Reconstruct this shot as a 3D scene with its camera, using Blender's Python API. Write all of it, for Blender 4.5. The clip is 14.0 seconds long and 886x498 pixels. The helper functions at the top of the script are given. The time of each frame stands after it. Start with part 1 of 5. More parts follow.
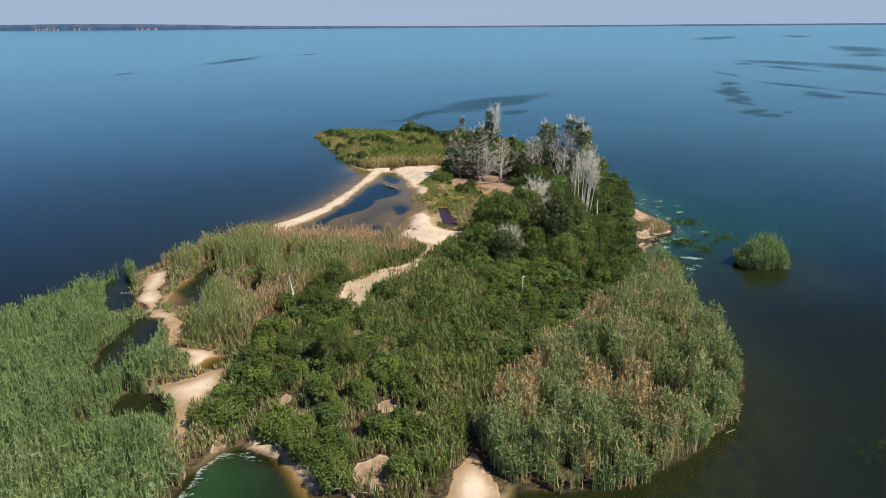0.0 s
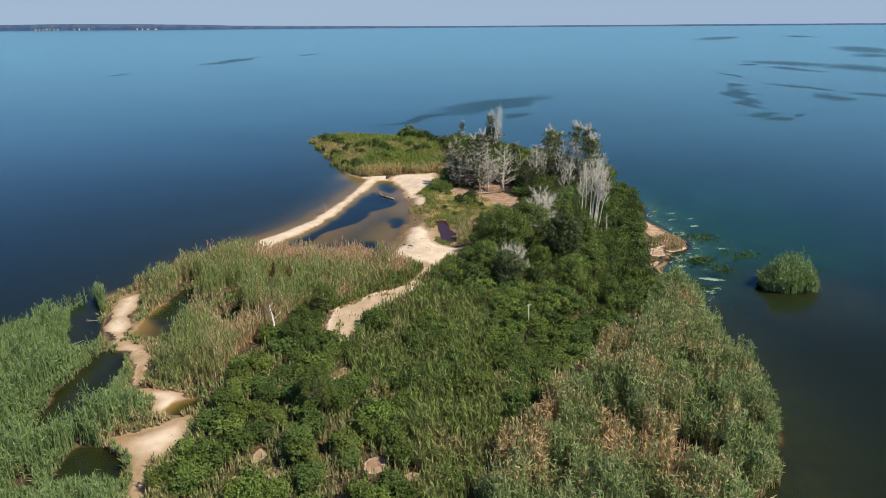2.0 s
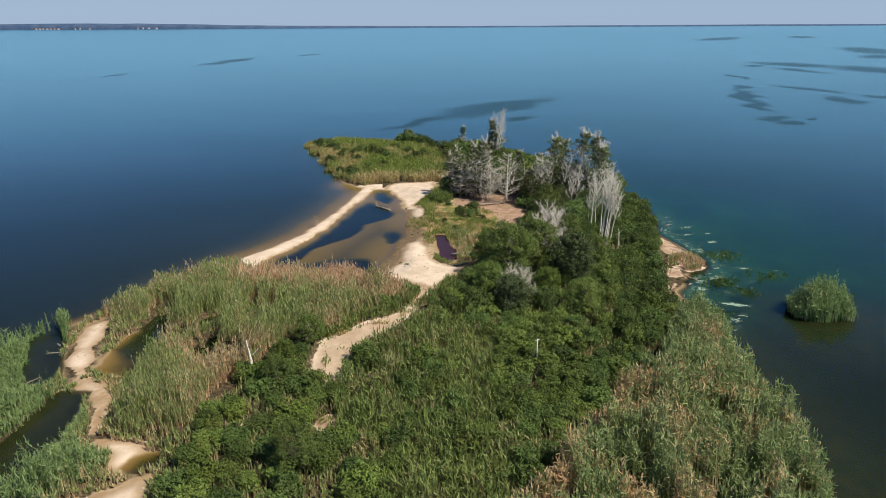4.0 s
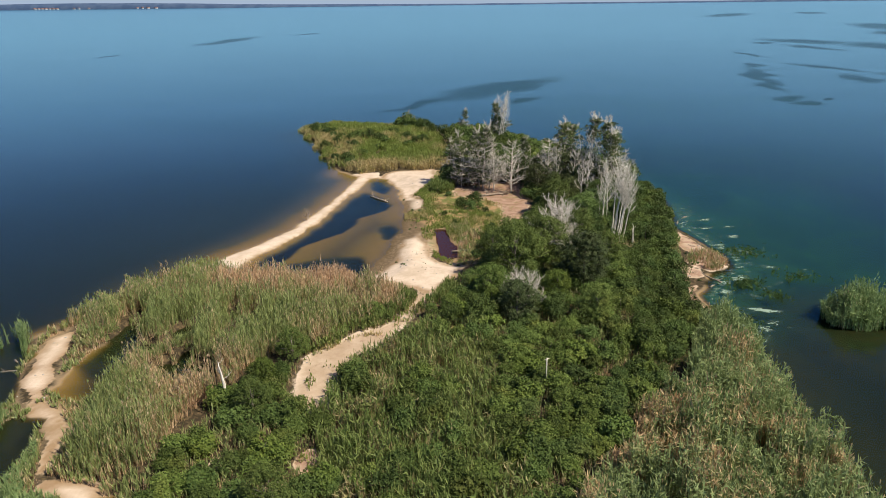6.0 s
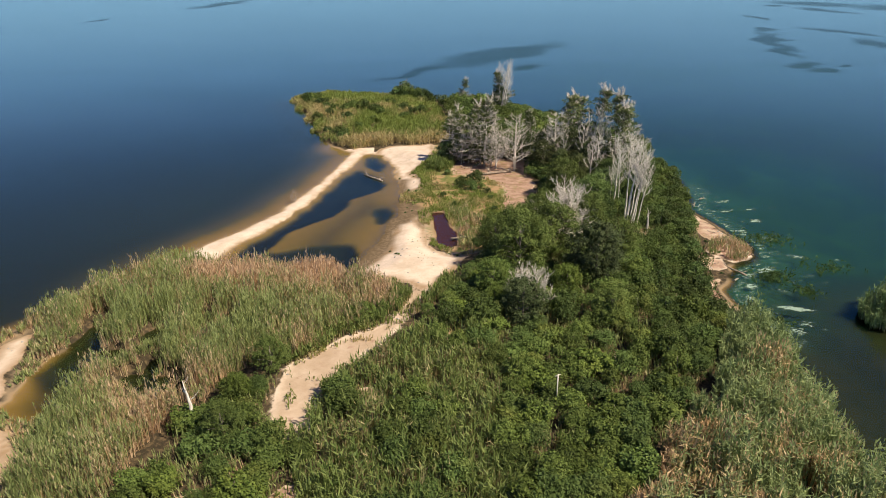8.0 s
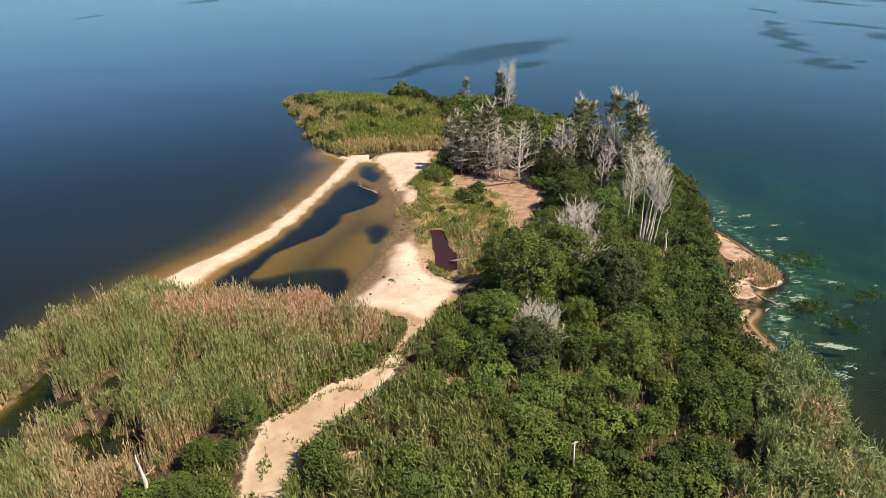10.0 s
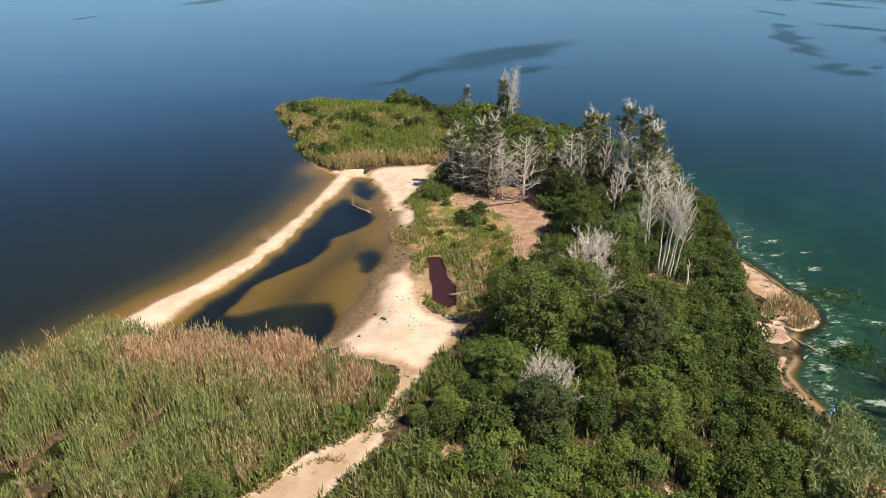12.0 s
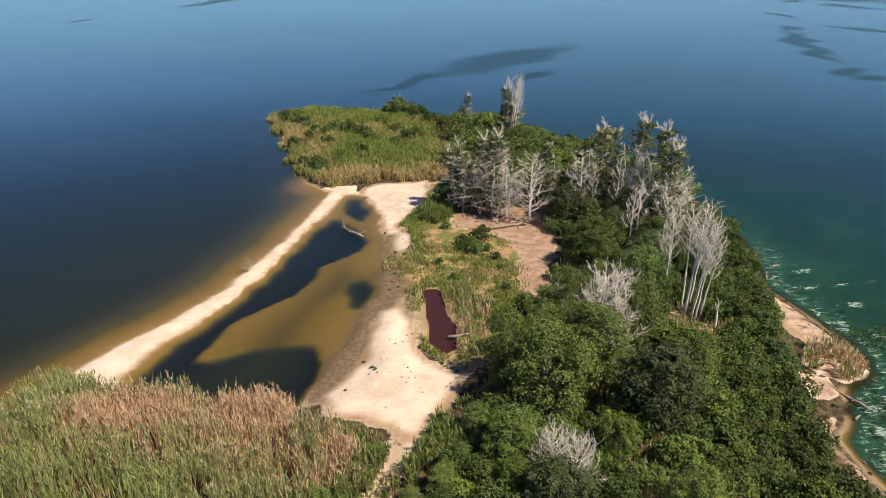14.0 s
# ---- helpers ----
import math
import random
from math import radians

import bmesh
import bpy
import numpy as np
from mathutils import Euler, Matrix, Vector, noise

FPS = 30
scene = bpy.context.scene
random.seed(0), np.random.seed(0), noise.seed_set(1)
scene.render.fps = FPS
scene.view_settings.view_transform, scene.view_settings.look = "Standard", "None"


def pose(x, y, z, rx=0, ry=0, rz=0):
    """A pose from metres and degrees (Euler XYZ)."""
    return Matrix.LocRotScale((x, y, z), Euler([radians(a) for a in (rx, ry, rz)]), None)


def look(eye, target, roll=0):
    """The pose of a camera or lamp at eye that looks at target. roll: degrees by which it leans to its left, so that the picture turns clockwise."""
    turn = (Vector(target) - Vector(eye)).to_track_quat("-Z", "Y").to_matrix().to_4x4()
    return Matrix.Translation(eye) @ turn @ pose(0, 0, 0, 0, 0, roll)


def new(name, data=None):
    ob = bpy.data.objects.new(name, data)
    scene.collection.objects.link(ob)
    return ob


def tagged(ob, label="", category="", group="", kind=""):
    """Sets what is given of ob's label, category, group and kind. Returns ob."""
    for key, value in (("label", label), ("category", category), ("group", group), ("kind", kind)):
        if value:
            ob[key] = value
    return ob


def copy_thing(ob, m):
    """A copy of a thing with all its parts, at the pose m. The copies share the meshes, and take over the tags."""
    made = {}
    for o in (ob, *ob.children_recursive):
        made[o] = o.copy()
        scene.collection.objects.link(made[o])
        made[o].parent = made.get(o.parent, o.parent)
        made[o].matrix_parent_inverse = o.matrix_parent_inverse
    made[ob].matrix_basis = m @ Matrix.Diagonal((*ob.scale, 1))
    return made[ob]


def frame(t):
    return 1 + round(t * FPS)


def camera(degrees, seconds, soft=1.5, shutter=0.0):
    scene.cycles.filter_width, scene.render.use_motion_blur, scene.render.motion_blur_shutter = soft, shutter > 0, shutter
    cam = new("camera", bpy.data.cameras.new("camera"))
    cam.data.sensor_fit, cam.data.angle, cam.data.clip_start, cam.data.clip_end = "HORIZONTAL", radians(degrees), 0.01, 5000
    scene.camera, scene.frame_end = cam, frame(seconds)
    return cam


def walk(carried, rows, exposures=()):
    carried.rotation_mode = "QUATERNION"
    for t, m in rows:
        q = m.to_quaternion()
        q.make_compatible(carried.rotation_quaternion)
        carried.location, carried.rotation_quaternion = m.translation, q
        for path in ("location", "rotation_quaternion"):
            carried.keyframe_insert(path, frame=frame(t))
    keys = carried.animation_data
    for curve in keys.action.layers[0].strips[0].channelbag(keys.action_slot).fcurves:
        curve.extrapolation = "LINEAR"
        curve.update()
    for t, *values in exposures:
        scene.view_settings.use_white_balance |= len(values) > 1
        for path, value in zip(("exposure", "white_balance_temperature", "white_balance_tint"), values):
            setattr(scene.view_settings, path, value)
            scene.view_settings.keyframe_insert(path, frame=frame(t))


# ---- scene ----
cam = camera(65.3, 14.0, 0.55)
PATH = [
    (0, (0.585, 1.409, 30.169), (0.571, 3.31, 29.547), -0.4),
    (0.5, (0.643, 3.301, 30.204), (0.628, 5.202, 29.582), -0.4),
    (1, (0.716, 5.226, 30.236), (0.701, 7.126, 29.614), -0.4),
    (1.5, (0.775, 7.166, 30.264), (0.759, 9.066, 29.641), -0.4),
    (2, (0.84, 9.122, 30.285), (0.825, 11.023, 29.663), -0.4),
    (2.5, (0.931, 11.097, 30.299), (0.914, 12.998, 29.676), -0.4),
    (3, (0.957, 13.045, 30.293), (0.94, 14.946, 29.671), -0.5),
    (3.5, (0.982, 14.981, 30.331), (0.965, 16.881, 29.708), -0.4),
    (4, (0.992, 16.855, 30.35), (0.975, 18.756, 29.728), -0.3),
    (6.5, (1.568, 26.235, 30.151), (1.539, 28.107, 29.45), -0.7),
    (7, (1.62, 28.103, 30.108), (1.591, 29.967, 29.382), -0.7),
    (7.5, (1.595, 29.873, 30.085), (1.566, 31.727, 29.337), -0.7),
    (7.7, (1.6, 30.62, 30.091), (1.571, 32.47, 29.332), -0.7),
    (10, (1.798, 39.343, 30.414), (1.765, 41.182, 29.629), -1.0),
    (10.5, (1.826, 41.177, 30.46), (1.793, 43.016, 29.675), -0.9),
    (11, (1.918, 43.102, 30.486), (1.884, 44.941, 29.701), -0.9),
    (11.5, (1.963, 45.046, 30.48), (1.928, 46.886, 29.696), -0.9),
    (12, (2.002, 47.058, 30.494), (1.966, 48.898, 29.71), -0.9),
    (12.5, (2.02, 49.017, 30.465), (1.984, 50.857, 29.681), -0.9),
    (13, (2.092, 51.032, 30.446), (2.054, 52.873, 29.664), -1.0),
    (13.5, (2.145, 52.917, 30.43), (2.105, 54.757, 29.648), -1.1),
    (14, (2.149, 54.968, 30.433), (2.11, 56.809, 29.652), -1.0),
]
walk(cam, [(t, look(eye, target, roll)) for t, eye, target, roll in PATH], [(0, 0.38, 6300, 8), (4.2, 0.38, 6300, 8), (7, 0.48, 6650, 12), (10, 0.60, 6950, 14), (14, 0.58, 6720, 14)])

# ---------------------------------------------------------------- light
SUN_TO = Vector((0.56, -0.30, 0.78)).normalized()
world = bpy.data.worlds.new("world")
scene.world = world
world.use_nodes = True
wn = world.node_tree.nodes
sky = wn.new("ShaderNodeTexSky")
sky.sky_type = "NISHITA"
sky.sun_disc = False
sky.sun_elevation = math.asin(SUN_TO.z)
sky.sun_rotation = math.atan2(SUN_TO.x, SUN_TO.y)
sky.altitude = 600
sky.air_density, sky.dust_density, sky.ozone_density = 1.0, 0.15, 3.0
tint = wn.new("ShaderNodeMix")
tint.data_type, tint.blend_type = "RGBA", "MULTIPLY"
tint.inputs[0].default_value, tint.inputs[7].default_value = 1.0, (0.66, 0.73, 1.0, 1)
world.node_tree.links.new(sky.outputs[0], tint.inputs[6])
coord, axis, low = wn.new("ShaderNodeTexCoord"), wn.new("ShaderNodeSeparateXYZ"), wn.new("ShaderNodeMapRange")
low.interpolation_type = "SMOOTHSTEP"
for i, v in enumerate((0.0, 0.0, 0.24, 0.9, 0.0)):
    low.inputs[i].default_value = v
haze = wn.new("ShaderNodeMix")
haze.data_type, haze.inputs[7].default_value = "RGBA", (3.95, 5.1, 6.8, 1)
for a, b in ((coord.outputs["Generated"], axis.inputs[0]), (axis.outputs[2], low.inputs[0]), (low.outputs[0], haze.inputs[0]), (tint.outputs[2], haze.inputs[6]), (haze.outputs[2], wn["Background"].inputs[0])):
    world.node_tree.links.new(a, b)
wn["Background"].inputs[1].default_value = 0.070
sun = new("sun", bpy.data.lights.new("sun", "SUN"))
sun.data.energy, sun.data.angle, sun.data.color = 5.0, radians(0.53), (1.0, 0.91, 0.74)
sun.matrix_world = look(SUN_TO * 300, (0, 0, 0))
scene.view_settings.exposure = 0.0


# ---------------------------------------------------------------- materials
class Nodes:
    """A small builder for node materials."""

    def __init__(self, name):
        self.m = bpy.data.materials.new(name)
        self.m.use_nodes = True
        self.t = self.m.node_tree
        self.n = self.t.nodes
        self.bsdf = self.n["Principled BSDF"]
        self.out = self.n["Material Output"]
        self.geo = self.n.new("ShaderNodeNewGeometry")

    def link(self, a, b):
        self.t.links.new(a, b)

    def put(self, sock, v):
        if isinstance(v, bpy.types.NodeSocket):
            self.link(v, sock)
        else:
            sock.default_value = v

    def noise(self, scale, detail=3, rough=0.55, vec=None, distort=0.0):
        n = self.n.new("ShaderNodeTexNoise")
        n.inputs["Scale"].default_value = scale
        n.inputs["Detail"].default_value = detail
        n.inputs["Roughness"].default_value = rough
        n.inputs["Distortion"].default_value = distort
        self.link(vec if vec else self.geo.outputs["Position"], n.inputs["Vector"])
        return n.outputs["Fac"]

    def math(self, op, a, b=0.0, c=0.0, clamp=False):
        n = self.n.new("ShaderNodeMath")
        n.operation, n.use_clamp = op, clamp
        for i, v in enumerate((a, b, c)):
            self.put(n.inputs[i], v)
        return n.outputs[0]

    def step(self, v, lo, hi, a=0.0, b=1.0):
        n = self.n.new("ShaderNodeMapRange")
        n.interpolation_type = "SMOOTHSTEP"
        for i, x in enumerate((v, lo, hi, a, b)):
            self.put(n.inputs[i], x)
        return n.outputs[0]

    def mix(self, f, a, b, blend="MIX"):
        n = self.n.new("ShaderNodeMix")
        n.data_type, n.blend_type = "RGBA", blend
        self.put(n.inputs[0], f)
        self.put(n.inputs[6], a if isinstance(a, bpy.types.NodeSocket) else (*a, 1))
        self.put(n.inputs[7], b if isinstance(b, bpy.types.NodeSocket) else (*b, 1))
        return n.outputs[2]

    def ramp(self, v, stops):
        n = self.n.new("ShaderNodeValToRGB")
        e = n.color_ramp.elements
        e[0].position, e[0].color = stops[0][0], (*stops[0][1], 1)
        e[-1].position, e[-1].color = stops[-1][0], (*stops[-1][1], 1)
        for p, c in stops[1:-1]:
            e.new(p).color = (*c, 1)
        self.put(n.inputs[0], v)
        return n.outputs[0]

    def attr(self, name):
        n = self.n.new("ShaderNodeAttribute")
        n.attribute_name = name
        return n.outputs["Fac"]

    def random(self):
        return self.n.new("ShaderNodeObjectInfo").outputs["Random"]

    def island(self):
        return self.geo.outputs["Random Per Island"]

    def sep(self):
        n = self.n.new("ShaderNodeSeparateXYZ")
        self.link(self.geo.outputs["Position"], n.inputs[0])
        return n.outputs

    def bump(self, h, strength, dist=0.1):
        n = self.n.new("ShaderNodeBump")
        n.inputs["Strength"].default_value = strength
        n.inputs["Distance"].default_value = dist
        self.link(h, n.inputs["Height"])
        return n.outputs[0]

    def done(self, colour, rough=0.8, spec=0.3, normal=None, sheer=0.0):
        self.put(self.bsdf.inputs["Base Color"], colour)
        self.put(self.bsdf.inputs["Roughness"], rough)
        self.bsdf.inputs["Specular IOR Level"].default_value = spec
        if normal:
            self.link(normal, self.bsdf.inputs["Normal"])
        if sheer:
            tr = self.n.new("ShaderNodeBsdfTranslucent")
            self.link(colour, tr.inputs[0])
            mx = self.n.new("ShaderNodeMixShader")
            mx.inputs[0].default_value = sheer
            self.link(self.bsdf.outputs[0], mx.inputs[1])
            self.link(tr.outputs[0], mx.inputs[2])
            self.link(mx.outputs[0], self.out.inputs[0])
        return self.m


def leaf_material(name, dark, light, yellow, spread=0.5, cool=(0.052, 0.096, 0.032)):
    k = Nodes(name)
    col = k.mix(k.island(), dark, light)
    col = k.mix(k.step(k.noise(0.35), 0.52, 0.75, 0.0, spread), col, yellow)
    rnd = k.random()
    col = k.mix(k.step(k.math("FRACT", k.math("MULTIPLY", rnd, 7.3)), 0.35, 0.9, 0.0, 0.45), col, cool)
    tone = k.math("MULTIPLY_ADD", rnd, 0.75, 0.62)
    hsv = k.n.new("ShaderNodeHueSaturation")
    k.link(tone, hsv.inputs["Value"])
    k.link(col, hsv.inputs["Color"])
    return k.done(hsv.outputs[0], 0.65, 0.15, sheer=0.16)


def reed_material(name, green, fresh, tan, pale):
    k = Nodes(name)
    g = k.mix(k.island(), green, fresh)
    g = k.mix(k.step(k.noise(0.22, 2), 0.45, 0.68, 0.0, 0.55), g, fresh)
    d = k.mix(k.island(), tan, pale)
    f = k.math("ADD", k.attr("dry"), k.math("MULTIPLY_ADD", k.noise(0.6, 2), 0.5, -0.25))
    f = k.math("ADD", f, k.math("MULTIPLY_ADD", k.island(), 0.5, -0.25))
    return k.done(k.mix(k.step(f, 0.35, 0.65), g, d), 0.6, 0.2, sheer=0.34)


def bark_material(name, a, b, c):
    k = Nodes(name)
    mp = k.n.new("ShaderNodeMapping")
    mp.inputs["Scale"].default_value = (6, 6, 0.9)
    k.link(k.geo.outputs["Position"], mp.inputs["Vector"])
    n = k.noise(1.5, 5, 0.65, mp.outputs[0])
    col = k.mix(k.step(n, 0.35, 0.65), a, b)
    col = k.mix(k.step(k.noise(0.8), 0.5, 0.7, 0.0, 0.7), col, c)
    return k.done(col, 0.85, 0.2, k.bump(n, 0.5, 0.03))


M_SHRUB = leaf_material("shrub_leaf", (0.055, 0.087, 0.017), (0.142, 0.186, 0.044), (0.19, 0.195, 0.045), 0.5)
M_TREE = leaf_material("tree_leaf", (0.062, 0.097, 0.021), (0.170, 0.215, 0.055), (0.195, 0.205, 0.05), 0.5)
# M_SHRUB darkened by about a quarter: the slope's shade put into leaf colour
M_SHRUB_SHADED = leaf_material("shaded_leaf", (0.040, 0.068, 0.015), (0.104, 0.142, 0.034), (0.15, 0.155, 0.038), 0.4)
M_BUSH = leaf_material("bright_leaf", (0.066, 0.105, 0.018), (0.165, 0.215, 0.044), (0.19, 0.205, 0.04), 0.5)
M_GREYLEAF = leaf_material("willow_leaf", (0.058, 0.085, 0.028), (0.125, 0.155, 0.062), (0.14, 0.15, 0.06), 0.4)
M_NEEDLE = leaf_material("needle_leaf", (0.062, 0.080, 0.028), (0.135, 0.155, 0.058), (0.18, 0.175, 0.07), 0.4)
M_HERB = leaf_material("herb_leaf", (0.045, 0.085, 0.022), (0.10, 0.155, 0.045), (0.15, 0.15, 0.06), 0.5)
M_REED = reed_material("reed_leaf", (0.185, 0.235, 0.080), (0.335, 0.375, 0.145), (0.48, 0.310, 0.180), (0.65, 0.48, 0.31))
M_REED_W = reed_material("fresh_reed_leaf", (0.128, 0.200, 0.075), (0.270, 0.350, 0.140), (0.46, 0.34, 0.20), (0.60, 0.48, 0.31))
M_REED_E = reed_material("grey_reed_leaf", (0.132, 0.192, 0.070), (0.290, 0.346, 0.142), (0.46, 0.285, 0.140), (0.62, 0.45, 0.26))
M_RANK = reed_material("rank_herb", (0.095, 0.145, 0.034), (0.220, 0.265, 0.080), (0.33, 0.25, 0.12), (0.45, 0.36, 0.20))
M_GRASS = reed_material("grass_blade", (0.135, 0.195, 0.040), (0.260, 0.310, 0.075), (0.42, 0.32, 0.14), (0.52, 0.42, 0.21))
M_DEAD = bark_material("bleached_wood", (0.50, 0.45, 0.38), (0.72, 0.66, 0.58), (0.84, 0.79, 0.72))
M_TWIG = bark_material("grey_twig", (0.42, 0.38, 0.33), (0.62, 0.57, 0.50), (0.76, 0.71, 0.64))
M_BARK = bark_material("grey_bark", (0.11, 0.095, 0.08), (0.21, 0.18, 0.15), (0.30, 0.27, 0.23))
M_DRIFT = bark_material("driftwood", (0.17, 0.13, 0.10), (0.33, 0.27, 0.21), (0.42, 0.37, 0.30))
k = Nodes("stone")
M_STONE = k.done(k.mix(k.noise(9.0, 4), (0.22, 0.20, 0.17), (0.45, 0.42, 0.37)), 0.85, 0.3)
k = Nodes("blue_plastic")
M_BLUE = k.done(k.mix(k.noise(6.0, 3), (0.02, 0.12, 0.38), (0.05, 0.22, 0.5)), 0.4, 0.5)
# ---------------------------------------------------------------- plan
LAND = [(-60, 26), (-56, 52), (-46, 64), (-42.5, 74), (-40, 80), (-39, 84.5), (-36, 88), (-32, 93.5), (-30.4, 99.5), (-27.4, 105.3),
        (-24.3, 110.2), (-21.2, 117.2), (-19.8, 122.7), (-18.2, 129), (-16.4, 140.7), (-15.6, 147.5), (-19.6, 151.5), (-22, 156.5), (-26.5, 169.6),
        (-31.5, 184), (-36, 198), (-29.5, 205), (-17.8, 202), (-10, 199), (2, 196), (10, 190), (20, 174), (28, 158), (33, 148), (35, 138),
        (35, 129), (33.8, 121.5), (32.8, 119), (32.6, 117), (33.1, 114.8), (33.9, 112), (34.2, 108.2), (35.2, 106), (35.1, 103.4), (34.4, 101.3), (32.6, 99.8), (30.9, 98.7), (30.3, 97), (29.4, 94.6), (28.2, 93.4), (27.9, 91.8), (28.0, 90.2), (28.6, 88), (28.7, 83), (28.6, 80), (27.7, 74),
        (27.6, 65), (26.4, 55), (23.2, 49.6), (19.4, 45.4), (16, 42.9), (12.2, 40.8), (8.4, 40.2), (4.9, 41.0), (3.4, 38.8)]
LAND += [(0, 38.0), (-5, 39.0), (-8.4, 40.3), (-9.6, 42), (-11.6, 44), (-14.3, 45.5), (-16.4, 45.5), (-17.4, 43.4), (-17.8, 40), (-19.5, 34), (-30, 26)]
POND = [(-24.6, 101), (-22.4, 107.2), (-20.2, 111.8), (-18.8, 116.5), (-17.4, 122.6), (-16.3, 129.8), (-15.2, 135.4), (-14.1, 140.6), (-13.4, 146.2), (-12.2, 146.2),
        (-9.8, 143.6), (-7.2, 135.6), (-6.2, 129), (-5.8, 123), (-5.6, 117), (-6.6, 112), (-6.8, 106), (-8.6, 101), (-11, 97), (-22, 98)]
DEEP_A = [(-13.5, 137.3), (-11.2, 135.3), (-9.0, 131.4), (-8.6, 127.1), (-10.9, 125.2), (-13.0, 122.8), (-13.3, 118.3), (-14.8, 114.6), (-16.9, 112.3), (-18.5, 110.3), (-19.3, 107.9), (-20.1, 104.5), (-21.0, 101.8), (-23.0, 101.4), (-21.8, 106.0), (-20.1, 110.8), (-18.1, 116.8), (-16.4, 124.2), (-15.4, 131.1)]
DEEP_B = [(-20.7, 103.5), (-15.5, 105.0), (-12.4, 106.3), (-10.1, 106.1), (-9.3, 103.4), (-9.6, 100.9), (-10.8, 97.1), (-22.3, 97.2), (-23.2, 101.7)]
DEEP_C = [(-8.7, 118.2), (-7.5, 118.9), (-6.3, 117.4), (-6.3, 115.0), (-7.1, 112.7), (-8.3, 113.3)]
DEEP_D = [(-12.8, 145.1), (-10.8, 144.6), (-9.4, 139.3), (-9.2, 135.4), (-10.8, 136.3), (-12.6, 140.1)]
REDPOOL = [(-1.2, 116.2), (0.3, 116.7), (1.2, 112.6), (2.1, 107.9), (2.4, 105.1), (1.1, 103.8), (-0.2, 105.3), (-0.7, 109.5), (-0.9, 113.1)]
POOL_A = [(-31.5, 55.6), (-33.2, 61.9), (-33.0, 66.8), (-32.8, 70.2), (-30.4, 69.6), (-28.9, 66.1), (-28.4, 62.4), (-29.0, 56.4)]
POOL_B = [(-38.9, 74.6), (-41.2, 80.4), (-40.6, 83.0), (-37.9, 80.0), (-34.9, 72.9), (-34.9, 70.3), (-36.3, 70.3)]
POOL_C = [(-26.8, 49.2), (-27.2, 53.5), (-24.7, 53.6), (-22.8, 52.3), (-22.3, 49.8)]
POOL_D = [(-32.3, 74), (-32.1, 78.4), (-31.5, 82.2), (-28.6, 82.4), (-27.4, 78.4), (-27.2, 72.4), (-29.9, 72.2)]
DARK_D = [(-31.9, 78.2), (-31.2, 81.8), (-28.8, 81.8), (-28.0, 77.6), (-30.0, 76.6)]
POOL_E = [(-23.2, 58.8), (-22.4, 60.6), (-20.4, 61.2), (-19.6, 59), (-21.4, 58)]
DARK_E = [(-22.0, 58.4), (-21.6, 60.3), (-20.2, 61.1), (-19.6, 58.8)]
BEACH = [(-7.3, 95.2), (-8.5, 98.2), (-7.1, 100.7), (-6.1, 103.3), (-5.8, 106.0), (-5.9, 108.9), (-5.4, 111.8), (-4.1, 112.3), (-3.2, 115.8), (-2.4, 114.4), (-2.0, 109.4), (-1.3, 105.4), (1.0, 102.0), (3.5, 100.6), (2.6, 98.1), (1.3, 95.8), (0.4, 94.0), (-0.2, 92.4), (-1.6, 92.2), (-3.0, 93.4), (-5.0, 94.4)]
SAND_N = [(-11.3, 146.4), (-11.2, 149), (-2, 150), (-1.8, 146), (-2.1, 139.2), (-3.9, 136.2), (-4.7, 134.3), (-3.0, 128.7), (-2.0, 126.1), (-5.5, 125.1), (-6.5, 129.8), (-8.0, 138.3), (-9.7, 142.9)]
SPIT = [(-33, 98), (-29, 106), (-23, 118), (-18, 140), (-17, 149), (-12, 149.5), (-12.6, 140), (-16, 122), (-22, 106), (-24, 99)]
BROWN = [(2.0, 131.5), (2.7, 137.4), (5, 139.5), (14.6, 139.5), (14.2, 136), (13.4, 126.7), (11.6, 120.5), (10.8, 112.5), (8.7, 112.4), (8.6, 117.9), (9.2, 123.9), (7.8, 128.2), (4.6, 131.0)]
PATHWAY = [(-10.1, 69.7), (-10.7, 72.4), (-11.2, 74.7), (-11.3, 77.4), (-10.9, 78.6), (-10.0, 79.4), (-8.9, 81.0), (-7.3, 82.1), (-6.1, 83.1), (-5.1, 83.6), (-4.5, 84.3), (-4.0, 86.0), (-3.1, 87.0), (-2.7, 88.5), (-2.2, 89.9), (-2.1, 91.7), (-1.0, 92.1), (-1.2, 90.1), (-1.9, 88.5), (-2.4, 87.2), (-2.8, 86.0), (-3.5, 84.3), (-4.1, 83.3), (-4.5, 82.1), (-5.8, 80.6), (-6.1, 79.1), (-6.4, 77.6), (-7.4, 75.8), (-8.3, 74.3), (-8.5, 72.8), (-8.1, 69.7)]
BEACH_W = [(-36.9, 79.2), (-37.4, 83.5), (-35.6, 86.4), (-33.9, 81.2), (-32.9, 76.6), (-31.7, 72.3), (-33.3, 72.0), (-35.6, 75.2)]
BEACH_WB = [(-33.3, 72.0), (-31.2, 72.2), (-29.3, 71.1), (-27.0, 68.5), (-27.0, 65.8), (-26.0, 62.6), (-27.0, 63.2), (-28.9, 67.4), (-31.7, 70.6)]
BEACH_WC = [(-27.0, 63.2), (-26.0, 62.8), (-23.1, 62.2), (-21.6, 61.6), (-21.3, 59.6), (-22.2, 58.7), (-23.4, 58.6), (-24.0, 60.6), (-26.2, 61.2)]
